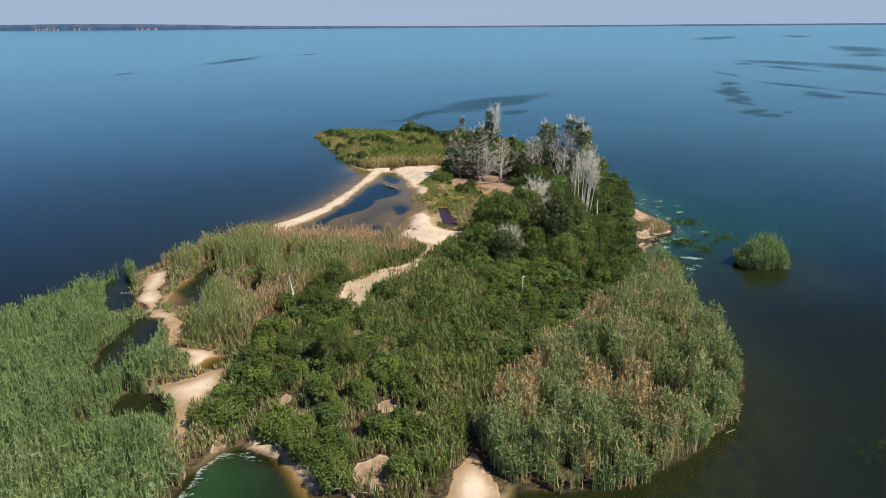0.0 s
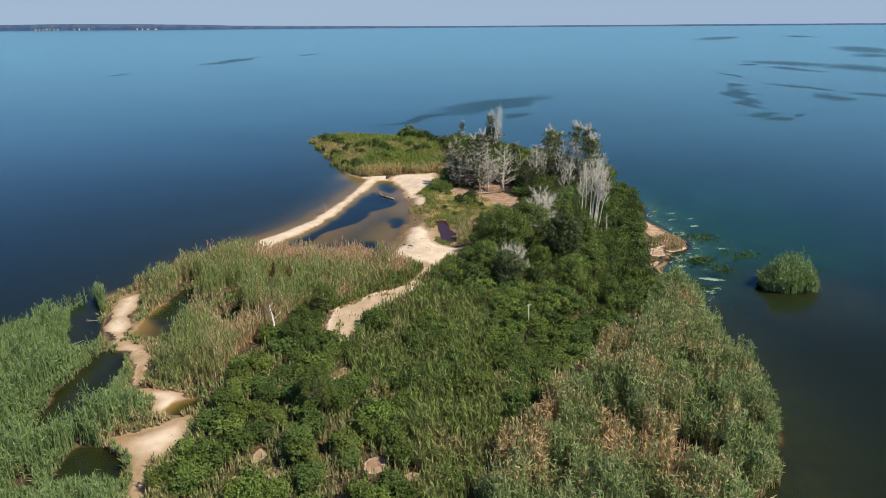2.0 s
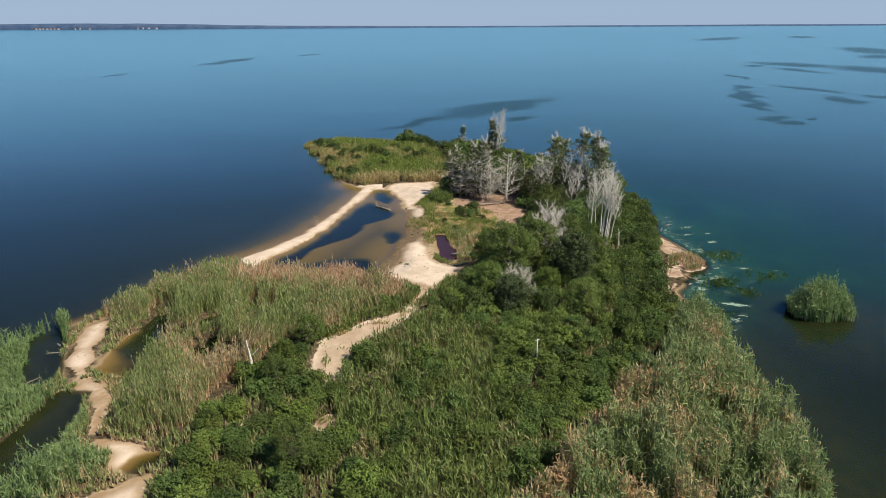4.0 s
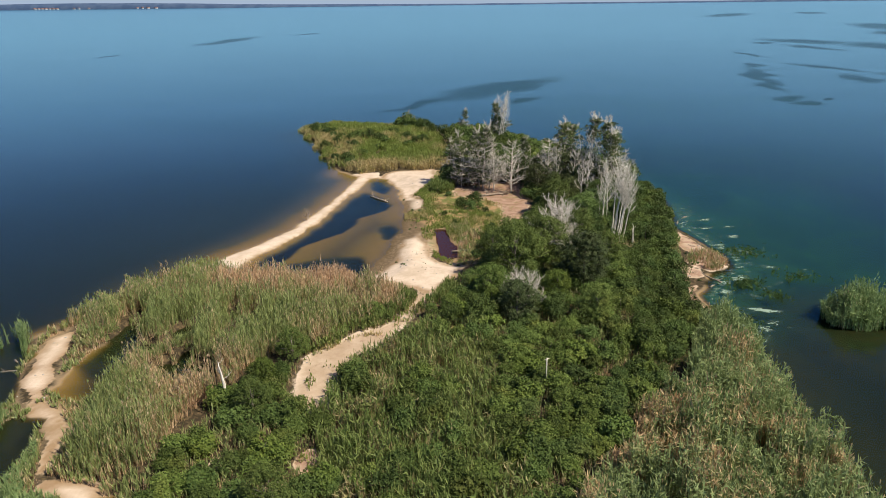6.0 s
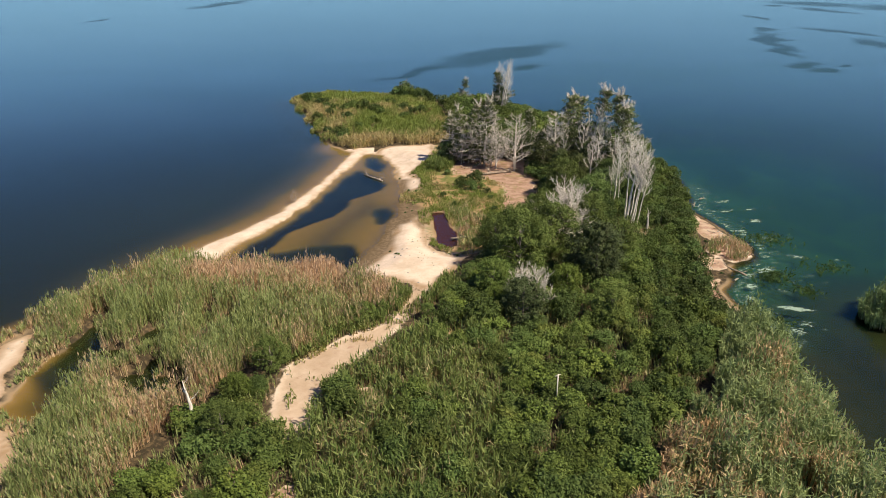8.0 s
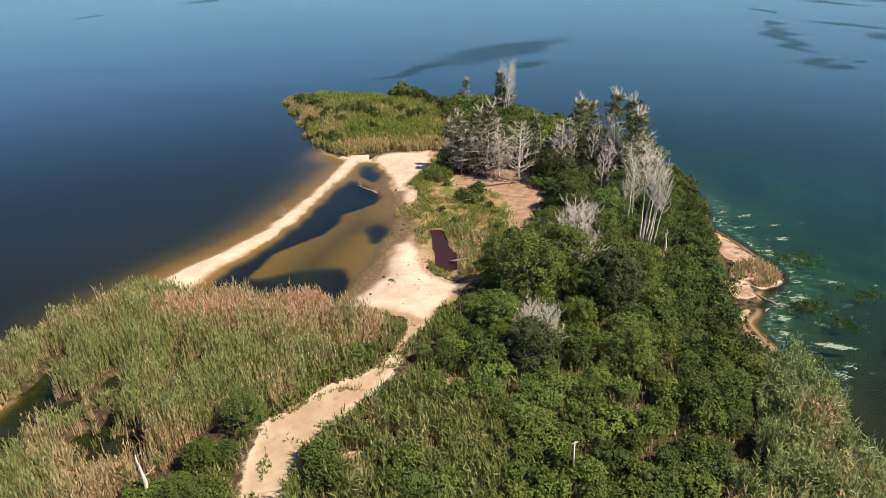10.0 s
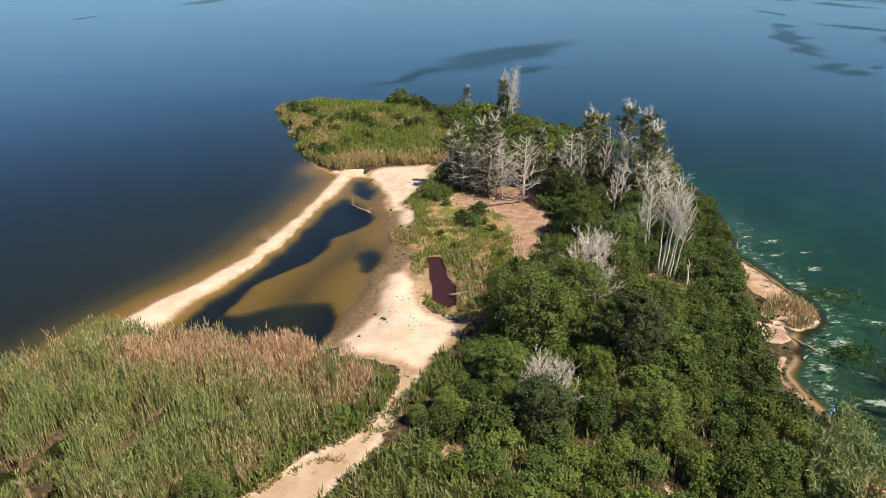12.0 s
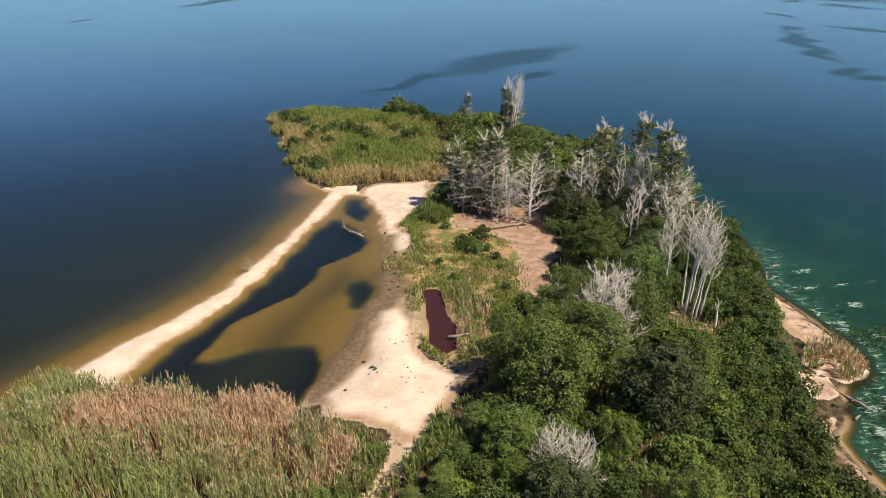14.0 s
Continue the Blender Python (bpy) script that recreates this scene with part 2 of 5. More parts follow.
BEACH_WD = [(-20.3, 58.3), (-19.2, 54.8), (-20.3, 52.3), (-21.3, 52.3), (-20.4, 49.8), (-19.3, 46.3), (-20.6, 48.1), (-22.2, 52.3), (-25.4, 54.4), (-24.2, 55.7), (-22.0, 56.5)]
MUDFLAT = [(-8.9, 97.2), (-8.9, 100.1), (-9.2, 103.4), (-9.3, 107.0), (-7.5, 109.5), (-6.4, 113.3), (-5.8, 117.5), (-5.8, 124.5), (-6.2, 131.0), (-5.4, 131.0), (-4.6, 124.0), (-3.6, 119.5), (-2.6, 117.5), (-2.2, 111.0), (-4.0, 111.0), (-5.2, 109.9), (-5.2, 105.1), (-5.6, 102.5), (-6.9, 99.3), (-7.9, 97.2)]
LAGOON_RIM = [(-14.6, 46.2), (-12, 46.0), (-9.2, 43.6), (-8.2, 41), (-9.0, 40.6), (-10.2, 42.8), (-12.2, 44.6), (-14.6, 45.4)]
BEACH_E = [(31.6, 115.6), (32.3, 113.5), (32.8, 111.5), (33.3, 109.8), (33.6, 108.0), (33.9, 105.8), (32.6, 105.2), (31.3, 105), (30.5, 106.2), (30.0, 107.4), (30.9, 110.4)]
BEACH_EB = [(28.3, 100.9), (28.9, 100.4), (30.1, 100.2), (30.7, 99.1), (30.4, 98.1), (29.2, 97.5), (28.0, 97.7), (28.0, 99.3)]
BEACH_EC = [(26.7, 94.3), (28.1, 95.9), (29.0, 95.3), (27.6, 93.2), (27.5, 90.9), (28.0, 89.1), (28.4, 87.8), (27.6, 87.4), (26.8, 89.4), (26.6, 91.3), (26.4, 93.0)]
DRY_E = [(31.0, 104.8), (33.2, 105.6), (34.5, 103.9), (34.0, 100.9), (31.6, 99.6), (30.2, 100.5), (29.4, 102)]
FRONT_SAND = [(-0.4, 37), (1.0, 42.4), (2.6, 45.2), (3.2, 42.8), (4.2, 41.3), (3.4, 37)]
MEADOW = [(-5.2, 125.2), (-6.0, 122), (-5.6, 119.6), (-4.0, 118.4), (-3.4, 116.8), (-2.5, 115.6), (-1.8, 111), (-0.9, 105.8), (1.2, 102.4), (3.0, 101), (4.6, 101.4), (6.6, 106.4), (9.0, 112.4), (10, 116), (9.6, 125), (6.8, 128.4), (2.2, 131.5), (0.6, 135.4), (1.8, 140), (2.5, 148), (-1.4, 149), (-1.7, 145), (-1.9, 139.4), (-3.7, 136), (-4.4, 134), (-2.8, 128.6), (-2.2, 126.4)]
REEDS_W = [(-60, 26), (-56, 52), (-46.4, 64), (-43.8, 74), (-42.0, 80), (-40.4, 84.6), (-38.6, 83.4), (-37.5, 80.5), (-36.8, 76), (-34.6, 71.0), (-31.8, 70), (-28.6, 66.4), (-27.4, 63), (-25.8, 60.8), (-23.6, 60.2), (-23.2, 57.6), (-25.0, 56.2), (-25.4, 54.8),
           (-22.3, 52.2), (-20.9, 49), (-20.2, 46.8), (-18.2, 43), (-18.0, 41), (-18.6, 38), (-20.5, 34), (-30, 26)]
REEDS_N = [(-39, 84.2), (-36, 88), (-31.5, 94), (-29.2, 98.8), (-22, 98.5), (-12, 98), (-10.6, 97.4), (-8.4, 93.2), (-5.2, 91.4), (-3.6, 90.6), (-3.2, 89.6), (-3.8, 87.4), (-6.2, 84.6), (-9.0, 83.4),
           (-11.0, 80.0), (-13.4, 79.6), (-15.5, 76), (-18.5, 68), (-19.6, 62.8), (-23, 62.8), (-25.4, 63.9), (-26.2, 67.6), (-27.4, 71.8), (-27.8, 77), (-28.8, 82), (-31.4, 82.4), (-33.4, 81.8), (-35.2, 87)]
REEDS_E = [(28.8, 86), (28.5, 80), (27.6, 74), (27.5, 65), (26.3, 55), (23.1, 49.6), (19.3, 45.5), (15.9, 43), (12.1, 41), (8.4, 40.5), (5.2, 41.6), (3.3, 43.4), (2.4, 46.5),
           (4.2, 51), (9, 58), (15.5, 67.5), (20, 74), (24, 81), (25.5, 87)]
LONE = [(38.8, 88), (38.2, 86.2), (39.2, 84.6), (41.2, 84.2), (44, 84.8), (45.2, 86.4), (44.6, 89), (43, 90.6), (40.6, 90.2)]
HERBS = [(-9.3, 70.2), (-7.2, 76), (-4, 81.5), (0, 84.8), (5, 85), (6.4, 77), (5, 67), (8, 58), (4, 51.5), (2, 47), (2.0, 44), (-0.6, 41), (-2.4, 45), (-2.4, 52), (-5.6, 58), (-7.4, 64)]
THICKET = [(-18.0, 45.4), (-19.6, 49), (-18.6, 55), (-18.2, 60), (-19, 64), (-17.4, 69), (-14.5, 75.2), (-11.8, 76), (-11.2, 71), (-9.2, 70.0), (-7.2, 76), (-4, 81.5), (-0.4, 84.6), (0.8, 88), (1.9, 91),
           (3.4, 95), (5.2, 100), (8, 105), (10.4, 112), (12.2, 119), (15, 128), (15.5, 137), (34.2, 138), (34.6, 129), (33.4, 121.5), (31.6, 117), (31.2, 115.5), (30.5, 110.5), (29.8, 107), (29.0, 103), (27.8, 101), (27.5, 98), (27.2, 96), (26.3, 94), (26.2, 91), (26.2, 88), (25.4, 84.5),
           (23.6, 81), (19.4, 74), (15, 67.5), (8.6, 58), (3.6, 51.4), (1.6, 46), (-2, 41), (-7.8, 40.4), (-9.4, 43.2), (-11.4, 45.2), (-14.3, 46.4), (-16.6, 46.2)]
ISLET = [(-15.2, 149.6), (-19.0, 151.2), (-21.4, 154), (-22.0, 158.5), (-24.8, 162), (-25.2, 168), (-28.2, 172.5), (-29.4, 179), (-33.2, 184.5), (-34.4, 190), (-37.0, 196), (-35, 200.5), (-29.3, 204.4), (-17.8, 200.8), (-10, 197.6), (-2, 192), (0, 176), (1.5, 160), (0.5, 150), (-3, 149.8)]
BARE = [(-14.0, 48.0, 0.7, 2.2), (-16.7, 46.2, 0.5, 1.2), (-6.0, 46.7, 0.9, 1.5), (-5.0, 48.2, 1.0, 1.1), (-4.4, 50.7, 0.8, 1.0), (-1.7, 49.0, 0.9, 1.0), (-5.4, 42.3, 0.7, 1.3), (-4.2, 43.0, 0.9, 1.2), (-17.0, 54.3, 0.5, 0.5), (-13, 52.0, 0.5, 0.8), (-11.4, 50.1, 0.7, 0.6), (-14.7, 63.4, 0.7, 0.8), (-4.3, 50.5, 0.6, 1.0), (-11.4, 52.5, 0.4, 0.5),
        (-4.2, 41.2, 1.0, 0.8), (-10.0, 60.2, 1.3, 1.2), (-8.4, 63.6, 1.0, 1.5), (-11.4, 65.7, 0.6, 0.7), (-8.0, 62.1, 0.6, 0.8), (1.9, 82.6, 0.9, 1.3), (-4.6, 74.6, 1.2, 0.9), (-2.6, 76.4, 0.7, 0.6), (15.0, 79.6, 0.6, 0.9), (21.8, 109.2, 1.2, 1.2), (22.8, 107.0, 1.3, 2.0)]


# dark wet gaps in the reeds: middle and half sizes
GAPS = [(-29.8, 83.2, 1.3, 2.0), (-29.9, 80.9, 1.3, 1.6), (-29.2, 82.9, 0.8, 1.5), (-29.4, 86.6, 0.8, 1.5), (-26.6, 80.9, 1.3, 1.4), (-25.1, 82.2, 0.9, 1.2), (-25.0, 84.3, 0.7, 1.5), (-23.9, 84.3, 0.8, 2.0), (-19.4, 83.5, 0.8, 2.0), (-20.6, 88.1, 0.6, 1.6), (-18.3, 86.5, 0.8, 1.4), (-22.5, 79.1, 0.8, 1.6), (-20.7, 76.2, 1.8, 1.8), (-23.8, 77.3, 1.0, 1.2), (-23.2, 86.5, 0.6, 1.0), (-30.6, 85.4, 0.6, 1)]


def inside(poly, x, y):
    p = np.array(poly, float)
    q = np.roll(p, -1, 0)
    r = np.zeros(x.shape, bool)
    for (ax, ay), (bx, by) in zip(p, q):
        if ay != by:
            r ^= ((ay > y) != (by > y)) & (x < (bx - ax) * (y - ay) / (by - ay) + ax)
    return r


def depth_in(poly, x, y):
    """Distance to the outline, positive inside."""
    p = np.array(poly, float)
    q = np.roll(p, -1, 0)
    best = np.full(x.shape, 1e18)
    for (ax, ay), (bx, by) in zip(p, q):
        dx, dy = bx - ax, by - ay
        u = np.clip(((x - ax) * dx + (y - ay) * dy) / (dx * dx + dy * dy), 0, 1)
        best = np.minimum(best, (x - ax - u * dx) ** 2 + (y - ay - u * dy) ** 2)
    return np.where(inside(poly, x, y), 1, -1) * np.sqrt(best)


def vnoise(x, y, size, seed=0):
    """Smooth value noise from 0 to 1, with lumps of that size."""
    x, y = x / size + 1000.0, y / size + 1000.0
    i, j = np.floor(x).astype(np.int64), np.floor(y).astype(np.int64)
    u, v = x - i, y - j
    u, v = u * u * (3 - 2 * u), v * v * (3 - 2 * v)

    def h(a, b):
        n = (a * 374761393 + b * 668265263 + seed * 974634777) & 0x7FFFFFFF
        n = ((n ^ (n >> 13)) * 1274126177) & 0x7FFFFFFF
        return ((n ^ (n >> 16)) & 0xFFFF) / 65535.0

    return (h(i, j) * (1 - u) + h(i + 1, j) * u) * (1 - v) + (h(i, j + 1) * (1 - u) + h(i + 1, j + 1) * u) * v


def wobble(x, y, seed=0):
    return (vnoise(x, y, 2.6, seed) - 0.5) * 1.3 + (vnoise(x, y, 0.9, seed + 5) - 0.5) * 0.6


def soft(d, lo, hi):
    u = np.clip((d - lo) / (hi - lo), 0, 1)
    return u * u * (3 - 2 * u)


def bare_mask(x, y, grow=0.0):
    r = np.zeros(x.shape)
    w = wobble(x, y, 31) * 0.35
    for cx, cy, a, b in BARE:
        r = np.maximum(r, 1 - soft(np.sqrt(((x - cx) / (a + grow)) ** 2 + ((y - cy) / (b + grow)) ** 2) + w, 0.7, 1.2))
    return r


POOLS = [(POND, 0.22), (DEEP_A, 0.95), (DEEP_B, 1.0), (DEEP_C, 0.75), (DEEP_D, 0.75), (REDPOOL, 0.12), (POOL_A, 0.7), (POOL_B, 0.8), (POOL_C, 0.7), (POOL_D, 0.32), (POOL_E, 0.35), (DARK_D, 0.7)]


def ground_z(x, y):
    d = depth_in(LAND, x, y) + wobble(x, y, 3) * 0.35
    gentle = soft(np.maximum.reduce([depth_in(SPIT, x, y), depth_in(BEACH_W, x, y) - 2, depth_in(FRONT_SAND, x, y) - 5]), -26, -5)
    z = np.where(d > 0, 0.34 * (1 - np.exp(-np.maximum(d, 0) / 1.6)) + 0.55 * (1 - np.exp(-np.maximum(d - 2, 0) / 9)), -2.2 * (1 - np.exp(-((0.08 * -np.minimum(d, 0) + 0.0055 * d * d) * gentle + (0.30 * -np.minimum(d, 0)) * (1 - gentle)) / 2.2)))
    z = z + (vnoise(x, y, 1.3, 8) - 0.5) * 0.07 * (d > 0.5)
    flat = np.maximum(np.maximum(soft(depth_in(REEDS_W, x, y), -2, 4), soft(np.maximum.reduce([depth_in(BEACH_W, x, y), depth_in(BEACH_WB, x, y), depth_in(BEACH_WC, x, y), depth_in(BEACH_WD, x, y)]), -3, 0)), soft(depth_in(POND, x, y), -4, -0.5))
    z = np.where(z > 0.12, z * (1 - flat) + (0.12 + 0.25 * (z - 0.12)) * flat, z)
    inner = np.maximum.reduce([depth_in(BEACH_W, x, y), depth_in(BEACH_WB, x, y), depth_in(BEACH_WC, x, y), depth_in(BEACH_WD, x, y)])
    low_beach = 0.015 + 0.085 * np.clip(inner + 0.6, 0, 2) + 0.11 * (vnoise(x, y, 2.4, 88) - 0.5)
    west = soft(inner, -1.4, -0.3)
    z = np.where(z > -0.05, z * (1 - west) + low_beach * west, z)
    for poly, deep in POOLS:
        dp = depth_in(poly, x, y) + wobble(x, y, 17) * 0.7 + (0.7 if deep > 0.72 else 0.0)
        bowl = -deep * (1 - np.exp(-np.maximum(dp, 0) / (1.1 if deep > 0.7 else 0.8))) + 0.03
        rise, reach = (0.055, 6.0) if deep < 0.3 else (0.22, 1.2)
        z = np.where(dp > 0, np.minimum(z, bowl), np.where(dp > -reach, np.minimum(z, 0.03 + rise * np.maximum(-dp, 0) + 0.025 * dp * dp), z))
    z = np.minimum(z, 0.25 - 0.6 * gap_mask(x, y) + 3 * (gap_mask(x, y) < 0.01))
    return np.maximum(z, np.minimum(-0.1, -0.1 + 0.16 * depth_in(LONE, x, y)))


def gap_mask(x, y):
    r = np.zeros(x.shape)
    for cx, cy, a, b in GAPS:
        r = np.maximum(r, 1 - soft(np.hypot((x - cx) / a, (y - cy) / b) + wobble(x, y, 55) * 0.4, 0.8, 1.15))
    return r


def gz(x, y):
    return float(ground_z(np.array([float(x)]), np.array([float(y)]))[0])


# ---------------------------------------------------------------- mesh helpers
class Soup:
    """Triangles gathered into one mesh."""

    def __init__(self):
        self.v, self.f, self.a, self.n = [], [], [], 0

    def add(self, v, f, a=None):
        v = np.asarray(v, float).reshape(-1, 3)
        self.v.append(v)
        self.f.append(np.asarray(f, int).reshape(-1, 3) + self.n)
        self.a.append(np.zeros(len(v)) if a is None else np.asarray(a, float))
        self.n += len(v)

    def tube(self, pts, radii, sides=5, cap=True):
        pts = [Vector(p) for p in pts]
        ring = []
        for i, p in enumerate(pts):
            d = (pts[min(i + 1, len(pts) - 1)] - pts[max(i - 1, 0)]).normalized()
            a = d.orthogonal().normalized()
            b = d.cross(a)
            for s in range(sides):
                w = 2 * math.pi * s / sides
                ring.append(p + (a * math.cos(w) + b * math.sin(w)) * radii[i])
        f = []
        for i in range(len(pts) - 1):
            for s in range(sides):
                q, r = i * sides + s, i * sides + (s + 1) % sides
                f += [(q, r, r + sides), (q, r + sides, q + sides)]
        if cap:
            n = len(ring)
            ring += [pts[0], pts[-1]]
            for s in range(sides):
                f += [(n, (s + 1) % sides, s), (n + 1, n - sides + s, n - sides + (s + 1) % sides)]
        self.add([tuple(v) for v in ring], f)

    def leaves(self, p, nrm, length, width, rng):
        """Pointed leaves at p, facing about nrm."""
        n = len(p)
        r = rng.normal(size=(n, 3))
        u = np.cross(nrm, r)
        u /= np.linalg.norm(u, axis=1)[:, None] + 1e-9
        w = np.cross(nrm, u)
        w /= np.linalg.norm(w, axis=1)[:, None] + 1e-9
        ln, wd = (length * rng.uniform(0.7, 1.3, n))[:, None], (width * rng.uniform(0.7, 1.3, n))[:, None]
        sag = nrm / (np.linalg.norm(nrm, axis=1)[:, None] + 1e-9) * wd * 0.25
        q = np.stack([p - u * ln / 2 + w * wd / 2, p - u * ln / 2 - w * wd / 2, p + u * ln / 2 - sag], 1)
        self.add(q, np.arange(n)[:, None] * 3 + [0, 1, 2])

    def mesh(self, name, mat, attr=None, smooth=False):
        v, f = np.concatenate(self.v), np.concatenate(self.f)
        me = bpy.data.meshes.new(name)
        me.vertices.add(len(v))
        me.vertices.foreach_set("co", v.ravel())
        me.loops.add(f.size)
        me.loops.foreach_set("vertex_index", f.ravel())
        me.polygons.add(len(f))
        me.polygons.foreach_set("loop_start", np.arange(0, f.size, 3))
        me.update(calc_edges=True)
        if smooth:
            me.polygons.foreach_set("use_smooth", np.ones(len(f), bool))
        if attr:
            at = me.attributes.new(attr, "FLOAT", "POINT")
            at.data.foreach_set("value", np.concatenate(self.a))
        me.materials.append(mat)
        return me


def thing(name, label, category, group="", kind=""):
    return tagged(new(name), label, category, group, kind)


def part(name, mesh, parent, label=""):
    ob = new(name, mesh)
    ob.parent = parent
    return tagged(ob, label)


def scaled(x, y, z, turn, s, tall=1.0, lean=0.0):
    return pose(x, y, z, lean, 0, turn) @ Matrix.Diagonal((s, s, s * tall, 1))


# ---------------------------------------------------------------- ground
fine_x, fine_y = np.arange(-62, 52, 0.48), np.arange(26, 212, 0.48)
far = np.array([8, 20, 40, 80, 160, 320, 640, 1250, 2500, 5200.0])
gx = np.concatenate([fine_x[0] - far[::-1], fine_x, fine_x[-1] + far])
gy = np.concatenate([fine_y[0] - far[::-1], fine_y, fine_y[-1] + far])
X, Y = np.meshgrid(gx, gy)
GX, GY = X.ravel(), Y.ravel()
GZ = ground_z(GX, GY)


def sheet(name, x, y, z, nx, ny):
    me = bpy.data.meshes.new(name)
    me.vertices.add(nx * ny)
    me.vertices.foreach_set("co", np.stack([x, y, z], 1).ravel())
    i = (np.arange(ny - 1)[:, None] * nx + np.arange(nx - 1)[None]).ravel()
    q = np.stack([i, i + 1, i + nx + 1, i + nx], 1)
    me.loops.add(q.size)
    me.loops.foreach_set("vertex_index", q.ravel())
    me.polygons.add(len(q))
    me.polygons.foreach_set("loop_start", np.arange(0, q.size, 4))
    me.update(calc_edges=True)
    me.polygons.foreach_set("use_smooth", np.ones(len(q), bool))
    return me


ground_mesh = sheet("ground", GX, GY, GZ, len(gx), len(gy))


def zone(name, values):
    ground_mesh.attributes.new(name, "FLOAT", "POINT").data.foreach_set("value", values.astype(np.float32))


w1 = wobble(GX, GY, 41)
sandy = np.zeros(GX.shape)
for poly in (BEACH, SAND_N, SPIT, BEACH_W, BEACH_WB, BEACH_WC, BEACH_WD):
    sandy = np.maximum(sandy, soft(depth_in(poly, GX, GY) + w1 * 0.8 - (0.5 if poly is BEACH_W else 0.0), -0.7, 0.4))
for poly in (BEACH_E, BEACH_EB, BEACH_EC, DRY_E, LAGOON_RIM, FRONT_SAND):
    sandy = np.maximum(sandy, soft(depth_in(poly, GX, GY) + w1 * 0.5 - (0.3 if poly is BEACH_EC else 0.0), -0.35, 0.35))
sandy = np.maximum(sandy, soft(depth_in(PATHWAY, GX, GY) + w1 * 0.5 - 0.5 * soft(GY, 84.5, 87.5), -0.75, 0.1))
brown = soft(depth_in(BROWN, GX, GY) + w1, -0.8, 0.6)
meadow = soft(depth_in(MEADOW, GX, GY) + w1, -0.8, 0.6)
bare = bare_mask(GX, GY)
land = depth_in(LAND, GX, GY)
mudflat = soft(depth_in(MUDFLAT, GX, GY) + w1 * 0.6, -1.2, 0.5)
verge = 0.55 * soft(depth_in(PATHWAY, GX, GY) + w1 * 0.8, -1.9, -0.2)
zone("litter", 1 - np.maximum.reduce([sandy, verge, brown * 0.999, meadow, bare, mudflat, soft(depth_in(POND, GX, GY), -2.0, -0.6)]))
rim = np.zeros(GX.shape)
for poly, reach in ((BEACH, 1.3), (BEACH_W, 1.7), (BEACH_WB, 1.5), (BEACH_WC, 1.6), (BEACH_WD, 1.9), (BEACH_E, 1.0), (FRONT_SAND, 1.4), (SAND_N, 0.8)):
    inner = depth_in(poly, GX, GY) + w1 * 0.8
    rim = np.maximum(rim, soft(inner, -0.6, 0.1) * (1 - soft(inner, 0.1, reach)))
rim = np.maximum(rim, 0.55 * soft(depth_in(PATHWAY, GX, GY) + w1 * 0.5, -0.6, 0.2))
for poly in (BEACH_E, BEACH_EB, BEACH_EC, LAGOON_RIM):
    rim = np.maximum(rim, 0.5 * soft(depth_in(poly, GX, GY) + w1 * 0.5, -0.6, 0.2))
zone("rim", np.maximum(rim, 0.7 * bare))
near_sand = np.zeros(GX.shape)
for poly in (BEACH_W, BEACH_WB, BEACH_WC, BEACH_WD):
    near_sand = np.maximum(near_sand, soft(depth_in(poly, GX, GY), -4.5, -1))
for poly in (BEACH, SAND_N, SPIT):
    near_sand = np.maximum(near_sand, soft(depth_in(poly, GX, GY), -11, -2))
for poly in (BEACH_E, BEACH_EB, BEACH_EC, FRONT_SAND, LAGOON_RIM[1:6]):
    near_sand = np.maximum(near_sand, soft(depth_in(poly, GX, GY), -1.1, -0.1))
for poly in (POOL_A, POOL_B, POOL_C):
    near_sand *= 1 - soft(depth_in(poly, GX, GY), -1.0, 0.1)
for poly in (DARK_D, DARK_E):
    near_sand *= 1 - 0.9 * soft(depth_in(poly, GX, GY), -0.8, 0.5)
near_sand *= 1 - gap_mask(GX, GY)
for poly in (REEDS_N, REEDS_W):
    near_sand *= 1 - 0.95 * soft(depth_in(poly, GX, GY), -0.2, 1.0)
zone("sandwater", near_sand)
zone("meadow", meadow * (1 - np.maximum(sandy, brown)))
zone("brown", np.maximum.reduce([brown, bare * 0.7, verge * 0.5, 0.5 * soft(np.maximum.reduce([depth_in(BEACH_E, GX, GY), depth_in(BEACH_EB, GX, GY), depth_in(BEACH_EC, GX, GY), depth_in(DRY_E, GX, GY)]), -0.5, 0.5)]))
zone("redpool", soft(depth_in(REDPOOL, GX, GY) + w1 * 0.4, -0.2, 0.25))
east = np.exp(-np.maximum(np.hypot((GX - 46) / 1.2, (GY - 128) / 1.9) - 12, 0) / 15.0)
east = east * soft(GY, 78, 104)
lagoon = 1.3 * np.exp(-np.hypot(GX + 16.2, (GY - 41.5) / 1.2) / 4.2)
zone("bloom", np.clip(np.maximum(east, 0.6 * np.exp(-np.maximum(np.hypot((GX - 75) / 1.6, (GY - 215) / 2.2) - 24, 0) / 26.0)), 0, 1))
zone("scum", np.exp(-np.maximum(-land, 0) / 5.0) * soft(GX, 24, 28) * soft(GY, 80, 90) * (1 - soft(GY, 124, 140)))
zone("lagoon", np.clip(lagoon, 0, 1))
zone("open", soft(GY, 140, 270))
zone("silt", np.exp(-np.maximum(np.hypot(GX + 26, (GY - 112) / 1.6) - 10, 0) / 16.0))
zone("pond", soft(depth_in(POND, GX, GY), -1.5, 0.5))
zone("mudflat", mudflat * (1 - 0.8 * soft(depth_in(BEACH, GX, GY), 0.0, 1.2)))

